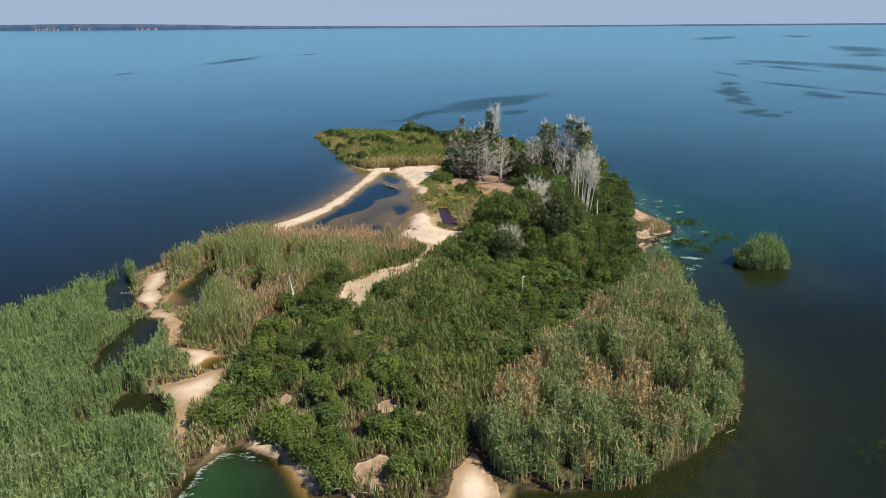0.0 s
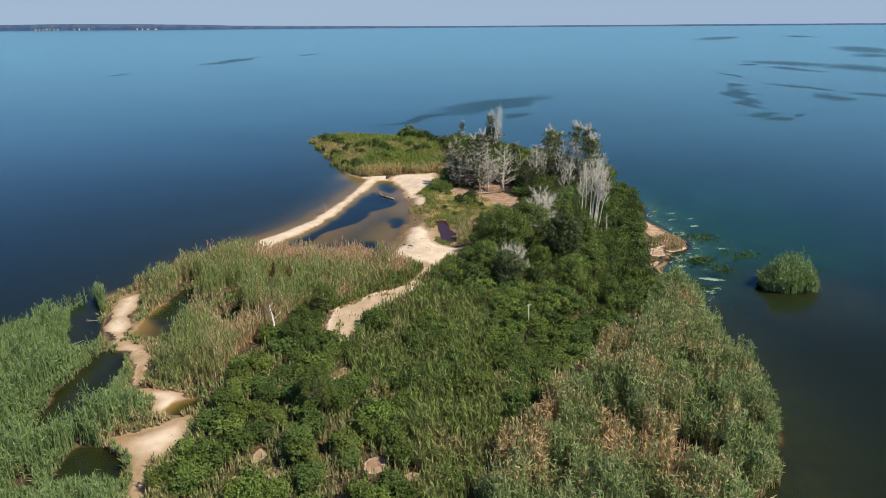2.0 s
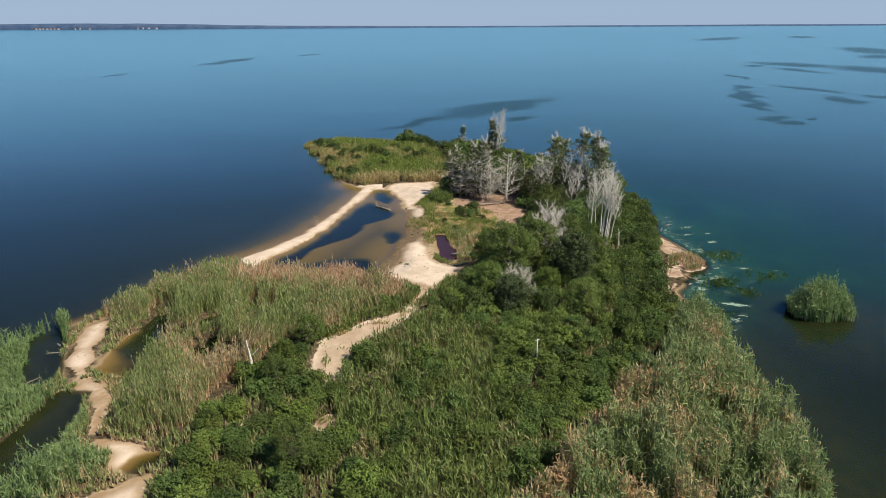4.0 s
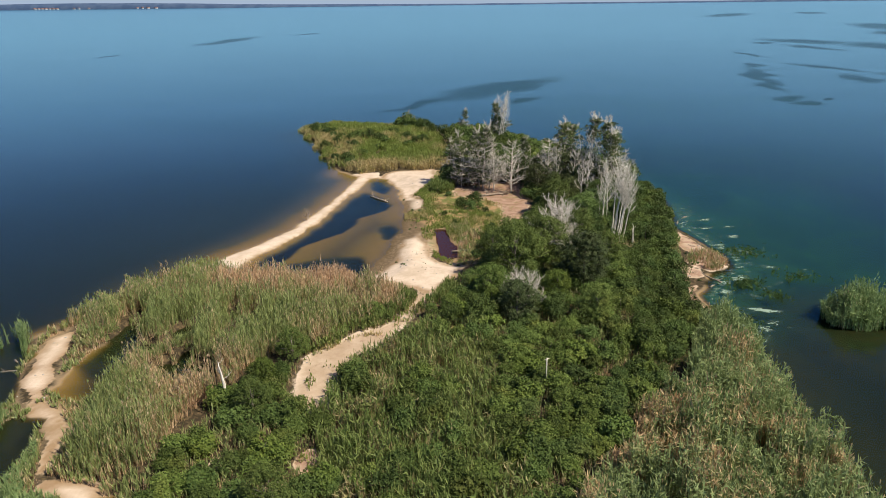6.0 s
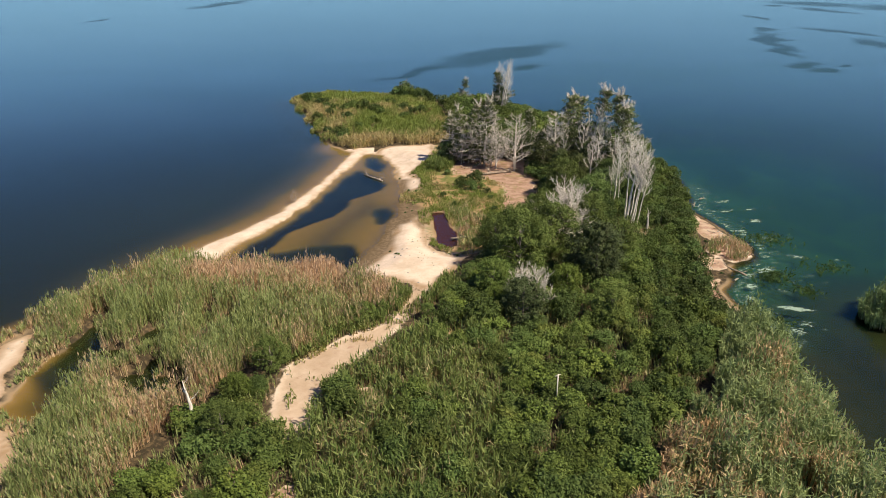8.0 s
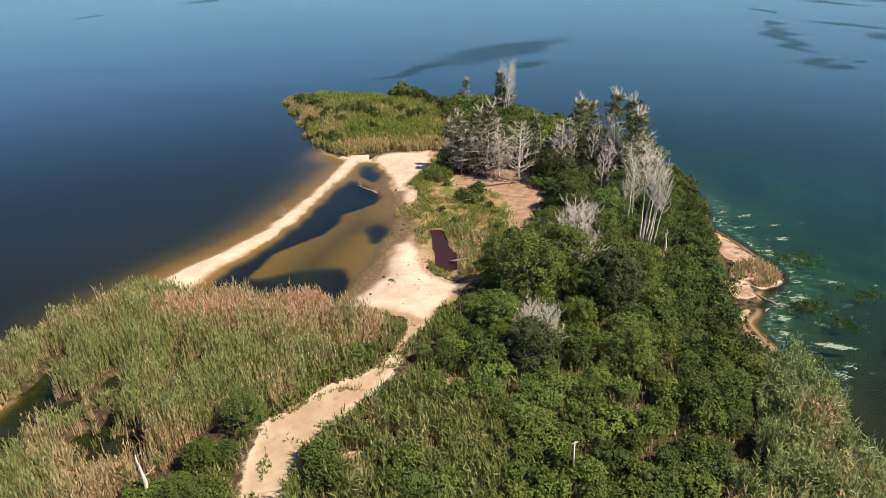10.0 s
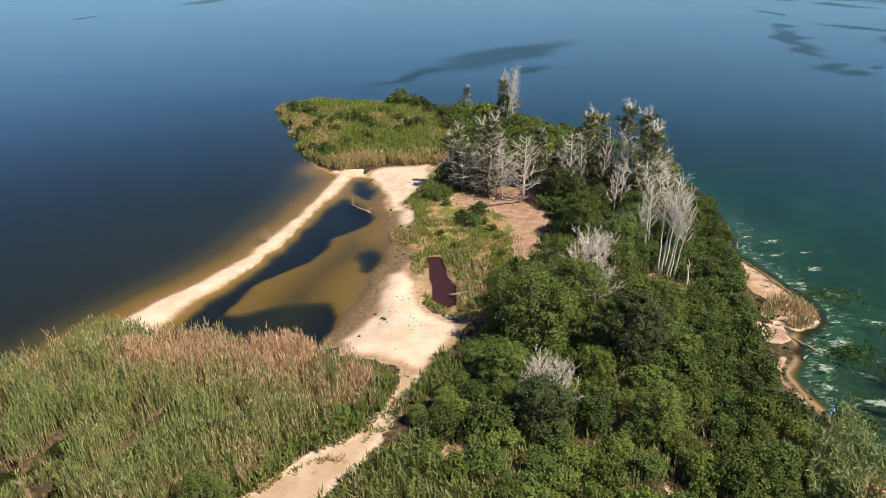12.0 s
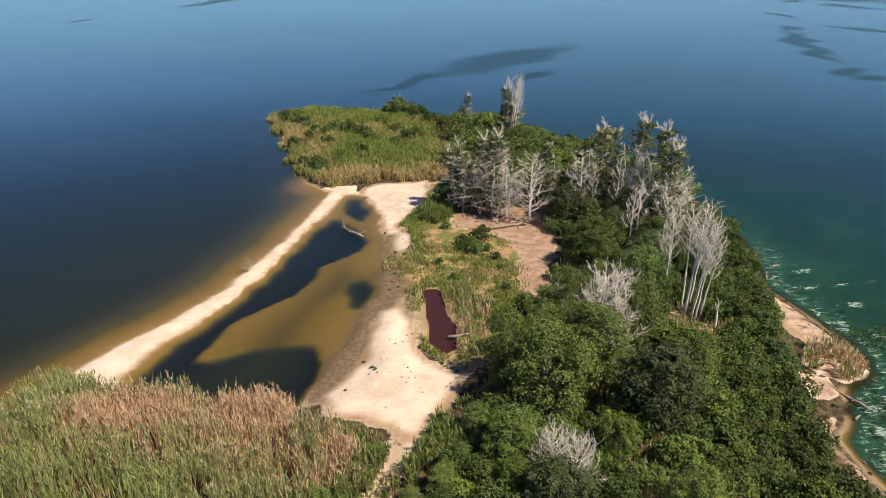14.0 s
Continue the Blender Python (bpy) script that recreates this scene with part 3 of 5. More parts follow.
k = Nodes("ground")
z = k.sep()[2]
grain = k.noise(7.0, 5, 0.6)
lump = k.noise(0.5, 4, 0.6)
fleck = k.noise(2.4, 4, 0.65)
sand = k.mix(k.step(lump, 0.35, 0.7), (0.645, 0.52, 0.405), (0.53, 0.42, 0.315))
sand = k.mix(k.step(grain, 0.55, 0.75, 0.0, 0.5), sand, (0.36, 0.28, 0.19))
sand = k.mix(k.step(k.noise(0.23, 5, 0.6, distort=0.6), 0.52, 0.68, 0.0, 0.45), sand, (0.42, 0.33, 0.235))
sand = k.mix(k.step(k.noise(3.1, 7, 0.8), 0.67, 0.76, 0.0, 0.35), sand, (0.20, 0.155, 0.10))
sand = k.mix(k.math("MULTIPLY", k.attr("rim"), k.math("MULTIPLY_ADD", lump, 0.8, 0.45, clamp=True)), sand, (0.25, 0.155, 0.075))
litter = k.mix(k.step(fleck, 0.4, 0.65), (0.040, 0.032, 0.020), (0.105, 0.075, 0.042))
brownc = k.mix(k.step(k.noise(0.8, 6, 0.7), 0.35, 0.65), (0.265, 0.160, 0.110), (0.38, 0.255, 0.185))
brownc = k.mix(k.step(k.noise(1.7, 8, 0.8), 0.50, 0.66, 0.0, 0.7), brownc, (0.17, 0.115, 0.065))
brownc = k.mix(k.step(k.noise(0.55, 6, 0.7, distort=0.8), 0.52, 0.62, 0.0, 0.5), brownc, (0.19, 0.17, 0.06))
green = k.mix(k.step(grain, 0.35, 0.65), (0.060, 0.078, 0.020), (0.20, 0.195, 0.060))
green = k.mix(k.step(k.noise(0.7, 6, 0.68), 0.46, 0.56), green, (0.32, 0.205, 0.105))
ragged = k.math("MULTIPLY_ADD", k.noise(1.6, 6, 0.7), 0.9, -0.45)
col = k.mix(k.step(k.math("ADD", k.attr("litter"), ragged), 0.40, 0.60), sand, litter)
col = k.mix(k.math("ADD", k.attr("meadow"), k.math("MULTIPLY_ADD", fleck, 0.7, -0.35), clamp=True), col, green)
col = k.mix(k.attr("mudflat"), col, k.mix(k.step(fleck, 0.4, 0.65), (0.130, 0.092, 0.053), (0.185, 0.132, 0.080)))
rough_edge = k.math("ADD", k.attr("brown"), k.math("MULTIPLY_ADD", k.noise(1.1, 4, 0.65), 1.2, -0.6))
col = k.mix(k.step(rough_edge, 0.35, 0.6), col, brownc)
zn = k.math("ADD", z, k.math("MULTIPLY_ADD", k.noise(1.1, 5, 0.65), 0.12, -0.06))
damp = k.ramp(k.math("MULTIPLY_ADD", zn, 1 / 1.5, 1.0 - 0.2 / 1.5), [(0.0, (0.028, 0.028, 0.010)), (0.42, (0.038, 0.034, 0.012)), (0.62, (0.066, 0.050, 0.015)), (0.735, (0.150, 0.094, 0.016)), (0.835, (0.20, 0.122, 0.038)), (0.875, (0.27, 0.185, 0.100)), (0.95, (0.44, 0.34, 0.23))])
deep = k.mix(k.step(k.noise(0.02, 3), 0.35, 0.65), (0.0070, 0.0085, 0.002), (0.0090, 0.0115, 0.003))
# far lake bed painted bluer to stand for light scattered in the water
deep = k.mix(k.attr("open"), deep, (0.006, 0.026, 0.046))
deep = k.mix(k.attr("silt"), deep, (0.017, 0.020, 0.006))
mud = k.mix(k.step(k.noise(0.8, 3), 0.35, 0.65), (0.012, 0.014, 0.003), (0.019, 0.019, 0.005))
damp = k.mix(k.math("MULTIPLY", k.attr("pond"), k.step(zn, -0.26, -0.6)), damp, (0.007, 0.007, 0.008))
damp = k.mix(k.math("MULTIPLY", k.math("MULTIPLY", k.attr("pond"), k.step(z, -0.4, -0.2)), k.step(k.noise(1.3, 6, 0.75), 0.48, 0.7, 0.0, 0.5)), damp, (0.075, 0.060, 0.016))
damp = k.mix(k.math("MULTIPLY", k.attr("mudflat"), k.step(z, -0.22, -0.02)), damp, k.mix(k.step(fleck, 0.4, 0.65), (0.105, 0.073, 0.038), (0.150, 0.106, 0.060)))
damp = k.mix(k.attr("sandwater"), mud, damp)
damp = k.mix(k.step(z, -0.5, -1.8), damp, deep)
bloomc = k.mix(k.step(k.noise(0.12, 5, 0.6, distort=1.0), 0.35, 0.75), (0.005, 0.025, 0.010), (0.010, 0.043, 0.017))
damp = k.mix(k.math("MULTIPLY", k.attr("bloom"), k.step(z, -0.02, -0.4), clamp=True), damp, bloomc)
damp = k.mix(k.math("MULTIPLY", k.attr("scum"), k.step(z, -0.03, -0.3)), damp, k.mix(k.step(k.noise(0.5, 5, 0.65, distort=2.0), 0.35, 0.7), (0.008, 0.034, 0.015), (0.022, 0.080, 0.040)))
damp = k.mix(k.math("MULTIPLY", k.attr("lagoon"), k.step(z, -0.03, -0.3)), damp, k.mix(k.noise(0.4, 4), (0.013, 0.038, 0.010), (0.024, 0.058, 0.018)))
damp = k.mix(k.step(k.math("ADD", k.attr("redpool"), k.math("MULTIPLY", ragged, 0.6)), 0.4, 0.6), damp, (0.046, 0.014, 0.012))
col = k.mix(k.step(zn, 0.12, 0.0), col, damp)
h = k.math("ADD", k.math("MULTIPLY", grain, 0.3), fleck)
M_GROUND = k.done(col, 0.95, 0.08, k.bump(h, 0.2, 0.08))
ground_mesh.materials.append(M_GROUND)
ground = tagged(new("ground", ground_mesh), "low sandy island with pale beaches, sliding under shallow water", "ground", kind="structure")

# ---------------------------------------------------------------- water
wx = np.concatenate([-far[::-1] * 0.99 - 60, np.linspace(-60, 60, 9), 60 + far * 0.99])
wy = np.concatenate([-far[::-1] * 0.99, np.linspace(0, 220, 9), 220 + far[:-1], [4985.0]])
WX, WY = np.meshgrid(wx, wy)
water_mesh = sheet("water", WX.ravel(), WY.ravel(), np.zeros(WX.size), len(wx), len(wy))
# dulled patches on the lake: middle, half length, half width, heading in degrees
# the first is added only to cut sky reflection on the near eastern water
DULL_PATCHES = [(60, 52, 30, 24, 0), (501, 1348, 141, 29.1, -118), (696, 1446, 90, 22.7, 69), (450, 789, 100, 23.8, 68), (381, 653, 37, 15.4, 60), (253, 542, 35, 18.4, 105), (275, 483, 44, 18.4, 83), (219, 527, 12, 6.2, 75), (227, 476, 27, 7.1, 96),
          (166, 428, 17, 2.4, -99), (143, 361, 12, 4.6, 82), (127, 314, 33, 5.2, 73), (118, 280, 16, 3.6, 79), (106, 248, 8, 4.1, 69), (109, 236, 7, 4.3, 71), (120, 244, 4, 2.0, 71), (170, 348, 20, 4.5, 104), (160, 301, 15, 5.9, 76),
          (182, 310, 14, 5.3, 104), (-185, 631, 62, 9.5, -93), (-210, 460, 15, 3.4, -85), (-141, 744, 24, 6.4, -102), (19, 280, 39, 10.3, -125), (-9, 242, 19, 3.3, -125), (25, 248, 10, 3.7, -124)]
k = Nodes("water")
pos = k.geo.outputs["Position"]
warp = k.n.new("ShaderNodeTexNoise")
warp.inputs["Scale"].default_value, warp.inputs["Detail"].default_value = 0.045, 4
k.link(pos, warp.inputs["Vector"])
off = k.n.new("ShaderNodeVectorMath")
off.operation = "MULTIPLY_ADD"
k.link(warp.outputs["Color"], off.inputs[0])
off.inputs[1].default_value, off.inputs[2].default_value = (22, 22, 0), (-11, -11, 0)
moved = k.n.new("ShaderNodeVectorMath")
k.link(pos, moved.inputs[0])
k.link(off.outputs[0], moved.inputs[1])
dulled = None
for sx, sy, a, b, turn in DULL_PATCHES:
    mp = k.n.new("ShaderNodeMapping")
    mp.vector_type = "TEXTURE"
    mp.inputs["Location"].default_value, mp.inputs["Rotation"].default_value, mp.inputs["Scale"].default_value = (sx, sy, 0), (0, 0, radians(turn)), (a, b, 1)
    k.link(moved.outputs[0], mp.inputs["Vector"])
    ln = k.n.new("ShaderNodeVectorMath")
    ln.operation = "LENGTH"
    k.link(mp.outputs[0], ln.inputs[0])
    one = k.step(ln.outputs["Value"], 1.5, 0.45)
    dulled = one if dulled is None else k.math("MAXIMUM", dulled, one)
ripple = k.math("ADD", k.noise(1.6, 3, 0.6), k.math("MULTIPLY", k.noise(0.25, 3), 1.5))
fres = k.n.new("ShaderNodeFresnel")
fres.inputs["IOR"].default_value = 1.47
streak_map = k.n.new("ShaderNodeMapping")
streak_map.inputs["Rotation"].default_value, streak_map.inputs["Scale"].default_value = (0, 0, 0.12), (0.35, 1, 1)
k.link(pos, streak_map.inputs["Vector"])
wind = k.math("ADD", k.math("MULTIPLY", k.noise(0.035, 5, 0.65, streak_map.outputs[0], 0.6), 0.6), k.math("MULTIPLY", k.noise(0.45, 3, 0.6, streak_map.outputs[0]), 0.4))
nrm = k.bump(ripple, 0.15, 0.10)
k.link(nrm, fres.inputs["Normal"])
gloss = k.n.new("ShaderNodeBsdfGlossy")
gloss.inputs["Roughness"].default_value = 0.12
k.link(k.mix(k.step(fres.outputs[0], 0.06, 0.42), (0.21, 0.55, 0.62), (0.62, 0.95, 1.0)), gloss.inputs["Color"])
k.link(nrm, gloss.inputs["Normal"])
clear = k.n.new("ShaderNodeBsdfTransparent")
clear.inputs[0].default_value = (0.93, 0.96, 0.95, 1)
mx = k.n.new("ShaderNodeMixShader")
k.link(k.math("MULTIPLY", k.math("MULTIPLY", fres.outputs[0], k.step(wind, 0.34, 0.66, 0.94, 1.07)), k.math("MULTIPLY_ADD", dulled, -0.54, 1.0)), mx.inputs[0])
k.link(clear.outputs[0], mx.inputs[1])
k.link(gloss.outputs[0], mx.inputs[2])
k.link(mx.outputs[0], k.out.inputs[0])
water_mesh.materials.append(k.m)
water = new("water", water_mesh)
water.visible_shadow = False
tagged(water, "calm blue-green lake with dark patches that mirror less", "lake", kind="structure")

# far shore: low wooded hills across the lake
k = Nodes("hazed_woods")
# distance haze is put into the woods' blue base colour
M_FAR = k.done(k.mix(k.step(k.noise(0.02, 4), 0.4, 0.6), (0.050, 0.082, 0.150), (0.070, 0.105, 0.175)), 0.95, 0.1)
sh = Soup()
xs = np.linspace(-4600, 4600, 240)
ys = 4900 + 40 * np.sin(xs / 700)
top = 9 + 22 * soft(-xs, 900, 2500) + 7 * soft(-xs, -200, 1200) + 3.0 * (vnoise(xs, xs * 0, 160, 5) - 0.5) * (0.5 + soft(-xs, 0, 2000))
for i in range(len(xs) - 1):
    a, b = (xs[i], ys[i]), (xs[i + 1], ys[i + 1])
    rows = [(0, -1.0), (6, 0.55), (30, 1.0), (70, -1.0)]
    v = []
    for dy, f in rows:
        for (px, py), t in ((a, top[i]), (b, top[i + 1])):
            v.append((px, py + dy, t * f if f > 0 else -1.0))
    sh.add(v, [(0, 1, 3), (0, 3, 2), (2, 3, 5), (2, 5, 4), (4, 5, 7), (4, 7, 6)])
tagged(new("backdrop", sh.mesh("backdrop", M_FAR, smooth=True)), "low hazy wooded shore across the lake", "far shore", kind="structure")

# ---------------------------------------------------------------- reeds
NO_REEDS = [BEACH, SAND_N, PATHWAY, BEACH_W, BEACH_WB, BEACH_WC, BEACH_WD, BEACH_E, BEACH_EB, BEACH_EC, FRONT_SAND, POND, POOL_A, POOL_B, POOL_C, POOL_D, POOL_E]
BACKWOOD = [(1, 150), (4, 141), (15, 138.5), (34.4, 138.5), (33, 147.6), (27.6, 158), (19.6, 173), (9.6, 189), (3, 192), (0, 180), (2, 165)]


def scatter(poly, per_m2, rng, ragged=0.8, keep_off=()):
    p = np.array(poly, float)
    lo, hi = p.min(0) - 1, p.max(0) + 1
    n = int((hi - lo).prod() * per_m2)
    x, y = rng.uniform(lo[0], hi[0], n), rng.uniform(lo[1], hi[1], n)
    ok = depth_in(poly, x, y) + wobble(x, y, 71) * ragged > 0
    x, y = x[ok], y[ok]
    ok = np.ones(x.shape, bool)
    for q in keep_off:
        ok &= depth_in(q, x, y) + wobble(x, y, 72) * 0.6 < 0
    return x[ok], y[ok]


def stand(x, y, height, dry, rng, leaves=5, width=0.045, leaf=0.55, plume=True, droop=0.1, stalk=0.3, extra=2, steep=0.85):
    """A stand of reeds: a stalk, leaves and a plume each."""
    n = len(x)
    s = Soup()
    b = np.stack([x, y, ground_z(x, y) - 0.03], 1)
    az = rng.uniform(0, 2 * math.pi, n)
    lean = np.stack([rng.normal(-0.03, 0.065, n), rng.normal(0.0, 0.065, n), np.ones(n)], 1)
    top = b + lean * height[:, None]
    side = np.stack([np.cos(az), np.sin(az), 0 * az], 1)
    i = np.arange(n)[:, None] * 3 + [0, 1, 2]
    s.add(np.stack([b - side * width * 0.5, b + side * width * 0.5, top], 1), i, (np.clip(dry + stalk, 0, 1.2)[:, None] + [0.14, 0.14, -0.16]).ravel())
    for q in range(extra):
        o = b + rng.normal(0, 0.10, (n, 3)) * [1, 1, 0]
        t2 = o + (lean + rng.normal(0, 0.05, (n, 3)) * [1, 1, 0]) * (height * rng.uniform(0.75, 1.05, n))[:, None]
        w2 = side[:, [1, 0, 2]]
        s.add(np.stack([o - w2 * width * 0.4, o + w2 * width * 0.4, t2], 1), i, (np.clip(dry + stalk + 0.1, 0, 1.2)[:, None] + [0.14, 0.14, -0.16]).ravel())
    for q in range(leaves):
        f = rng.uniform(0.28, 1.0, n)[:, None]
        p = b + lean * height[:, None] * f
        a = rng.uniform(0, 2 * math.pi, n)
        e = rng.uniform(steep - droop, 1.5, n)
        d = np.stack([np.cos(a) * np.cos(e), np.sin(a) * np.cos(e), np.sin(e)], 1)
        sd = np.stack([-np.sin(a), np.cos(a), rng.normal(0, 0.4, n)], 1)
        ln = (leaf * rng.uniform(0.7, 1.3, n))[:, None]
        s.add(np.stack([p - sd * width * 0.6, p + sd * width * 0.6, p + d * ln], 1), i, np.repeat(dry, 3))
    if plume:
        a = rng.uniform(0, 2 * math.pi, n)
        d = np.stack([np.cos(a) * 0.1, np.sin(a) * 0.1, -0.05 * np.ones(n)], 1)
        s.add(np.stack([top - [0, 0, 0.28], top + d, top + [0, 0, 0.10]], 1), i, np.repeat(np.clip(dry + 0.2, 0, 1.3), 3))
    return s


def reed_bed(name, label, poly, per_m2, tall, dry_at, seed, holes=0.0, ragged=0.8, front=None, clump=0.55, mat=None, **kw):
    rng = np.random.default_rng(seed)
    x, y = scatter(poly, per_m2, rng, ragged, NO_REEDS)
    ok = bare_mask(x, y) < 0.4
    x, y = x[ok], y[ok]
    for cx, cy, a, b in GAPS:
        ok = np.hypot((x - cx) / a, (y - cy) / b) + wobble(x, y, 55) * 0.4 > 1
        x, y = x[ok], y[ok]
    if holes:
        ok = 0.5 * vnoise(x, y, 2.2, seed + 3) + 0.5 * vnoise(x, y, 0.65, seed + 4) > holes
        x, y = x[ok], y[ok]
    d = depth_in(poly, x, y)
    hgt = tall * (0.72 + 0.28 * soft(d, 0, 1.5)) * rng.uniform(0.68, 1.15, len(x)) * (0.56 + 0.36 * vnoise(x, y, 3.5, seed) + clump * vnoise(x, y, 1.3, seed + 9) + (0.55 - clump) * 0.5 + 0.55 * (vnoise(x, y, 0.55, seed + 12) - 0.5))
    for poly in (POOL_A, POOL_B, POOL_C, POOL_D, POOL_E):
        hgt = np.where(depth_in(poly, x, y + 2.4) > -1.2, hgt * 0.34, hgt)
    for poly in (BEACH_W, BEACH_WB, BEACH_WC, BEACH_WD):
        hgt = np.where(depth_in(poly, x, y + 2.0) > -0.5, hgt * 0.5, hgt)
    for cx, cy, a, b in GAPS:
        hgt = np.where(np.hypot((x - cx) / (a + 0.4), (y - cy + b + 0.5) / 2.6) < 1, hgt * 0.3, hgt)
    if front:
        hgt = hgt * (1 + 0.75 * soft(y, front + 6, front))
    s = stand(x, y, hgt, dry_at(x, y, d), rng, **kw)
    return tagged(new(name, s.mesh(name, mat or M_REED, "dry")), label, "reeds", "reed beds", "stuff")


def dry_west(x, y, d):
    return -0.24 + 0.40 * (vnoise(x, y, 5, 21) - 0.4) + 0.2 * (vnoise(x, y, 1.4, 35) - 0.5) + 0.45 * (1 - soft(d, 0, 2.0)) * (x > -38) * (y < 75) + 0.2 * soft(y, 60, 45) * vnoise(x, y, 3, 22)


def dry_north(x, y, d):
    tan = np.exp(-(np.hypot((x + 20.6) / 5.0, (y - 94.2) / 2.8)) ** 4) + np.exp(-(np.hypot((x + 11.8) / 4.4, (y - 94.8) / 3.8)) ** 4) + 0.8 * np.exp(-(np.hypot((x + 5.2) / 1.6, (y - 89.8) / 2.4)) ** 2)
    return 0.17 + 0.66 * tan + 0.5 * (vnoise(x, y, 5, 23) - 0.5) + 0.4 * (vnoise(x, y, 1.3, 37) - 0.5) + 0.16 * soft(y, 88, 80) * vnoise(x, y, 4, 38) - 0.35 * soft(y, 96.9, 98.0) - 0.3 * np.exp(-np.hypot((x + 26) / 7, (y - 85) / 4) ** 2)


def dry_east(x, y, d):
    return 0.13 + 0.12 * soft(y, 55, 68) + 0.6 * (vnoise(x, y, 5.5, 24) - 0.45) + 0.7 * (vnoise(x, y, 1.4, 34) - 0.5) + 0.8 * np.exp(-(np.hypot((x - 13.5) / 4.0, (y - 50.5) / 3.2)) ** 2) + 0.58 * np.exp(-((x - 0.62 * y + 28.0) / 2.6) ** 2) * soft(y, 80, 68) - 0.25 * soft(y, 68, 80) - 0.12 * (1 - soft(d, 0, 2))


reed_bed("reeds", "dense green reeds standing in shallow water", REEDS_W, 20, 2.4, dry_west, 101, 0.31, mat=M_REED_W, steep=0.25, leaves=6, width=0.068, leaf=0.5, extra=1, stalk=0.2)
reed_bed("reeds", "tall tan and green reeds beside the sandy pond", REEDS_N, 25, 2.3, dry_north, 102, 0.33, width=0.05)
reed_bed("reeds", "thick grey-green reeds with rusty dead patches", REEDS_E, 24, 2.8, dry_east, 103, 0.40, clump=1.0, mat=M_REED_E, steep=0.1, leaves=8, width=0.085, leaf=0.46, extra=1, stalk=0.12)
reed_bed("reeds", "short olive and tan reeds on the far islet", ISLET, 10, 0.85, lambda x, y, d: 0.31 + 1.0 * (vnoise(x, y, 7, 25) - 0.5) + 0.22 * soft(y, 156, 150) - 0.1 * soft(y, 160, 190), 104, 0.34, ragged=2.2, front=150, width=0.09, leaf=0.6, mat=M_GRASS, steep=0.4)
reed_bed("tall_herbs", "rank green herbs and young reeds between the shrubs", HERBS, 13, 1.5, lambda x, y, d: 0.04 + 0.5 * (vnoise(x, y, 4, 26) - 0.35) + 0.5 * (vnoise(x, y, 1.3, 36) - 0.5) - 0.5 * bare_mask(x, y), 105, 0.28, mat=M_RANK, steep=0.35, width=0.085, leaf=0.55, plume=False)
reed_bed("reeds", "round clump of reeds standing alone in the lake", LONE, 26, 2.6, lambda x, y, d: -0.12 + 0.3 * vnoise(x, y, 2, 27), 106, 0.0, clump=0.8, mat=M_REED_W, steep=0.1, leaves=8, width=0.08, leaf=0.5, extra=1, stalk=0.12)

# buildings on the far shore
k = Nodes("far_plaster")
M_PLASTER = k.done(k.mix(k.noise(0.3, 2), (0.36, 0.40, 0.46), (0.48, 0.51, 0.55)), 0.9, 0.2)
k = Nodes("far_roof")
M_ROOF = k.done(k.mix(k.noise(0.3, 2), (0.22, 0.12, 0.10), (0.34, 0.20, 0.17)), 0.9, 0.2)
rng = np.random.default_rng(77)
for i, x in enumerate((-2795, -2768, -2744, -2718, -2690, -2668, -2640, -2522, -2488, -2420, -2084, -2050, -2012, -1958)):
    w, h, d = rng.uniform(10, 24), rng.uniform(3, 5.5), 10.0
    y = 4880 + 40 * math.sin(x / 700)
    ob = thing("house", "pale waterside house on the far shore", "house", "far houses")
    q = Soup()
    v = [(sx * w / 2, sy * d / 2, sz) for sz in (-2, h) for sx, sy in ((-1, -1), (1, -1), (1, 1), (-1, 1))]
    q.add(v, [(0, 1, 5), (0, 5, 4), (1, 2, 6), (1, 6, 5), (2, 3, 7), (2, 7, 6), (3, 0, 4), (3, 4, 7)])
    part("wall", q.mesh("wall", M_PLASTER), ob)
    q = Soup()
    e = 1.0
    v = [(-w / 2 - e, -d / 2 - e, h), (w / 2 + e, -d / 2 - e, h), (w / 2 + e, d / 2 + e, h), (-w / 2 - e, d / 2 + e, h), (-w / 2 - e, 0, h + 4), (w / 2 + e, 0, h + 4)]
    q.add(v, [(0, 1, 5), (0, 5, 4), (2, 3, 4), (2, 4, 5), (0, 4, 3), (1, 2, 5), (0, 3, 2), (0, 2, 1)])
    part("roof", q.mesh("roof", M_ROOF), ob)
    ob.matrix_basis = pose(x, y, 2.0, 0, 0, rng.uniform(-15, 15))
reed_bed("dry_grass", "brown dry grass on the eastern beach", DRY_E, 16, 0.85, lambda x, y, d: 0.15 + 0.7 * vnoise(x, y, 1.2, 28), 107, 0.42, width=0.08, leaf=0.5)
reed_bed("sedge", "low green sedge along the muddy margins", [(-38, 86), (-33, 89), (-26, 71), (-20, 63), (-16.5, 56), (-16.5, 46), (-18, 43), (-22, 44), (-24, 52), (-30, 60), (-38, 72)], 16, 0.7, lambda x, y, d: 0.1 + 0.4 * vnoise(x, y, 2, 29), 108, 0.3, width=0.08, leaf=0.45, plume=False)
reed_bed("pool_reeds", "yellow-green reeds around the red pool", [(2.5, 104.4), (3.6, 103.6), (5.0, 106.2), (5.2, 112), (3.2, 116.5), (1.2, 117), (1.9, 112), (2.6, 107.6)], 15, 0.9, lambda x, y, d: 0.25 + 0.8 * (vnoise(x, y, 1.6, 30) - 0.3), 109, 0.35, width=0.07, leaf=0.4, plume=False)

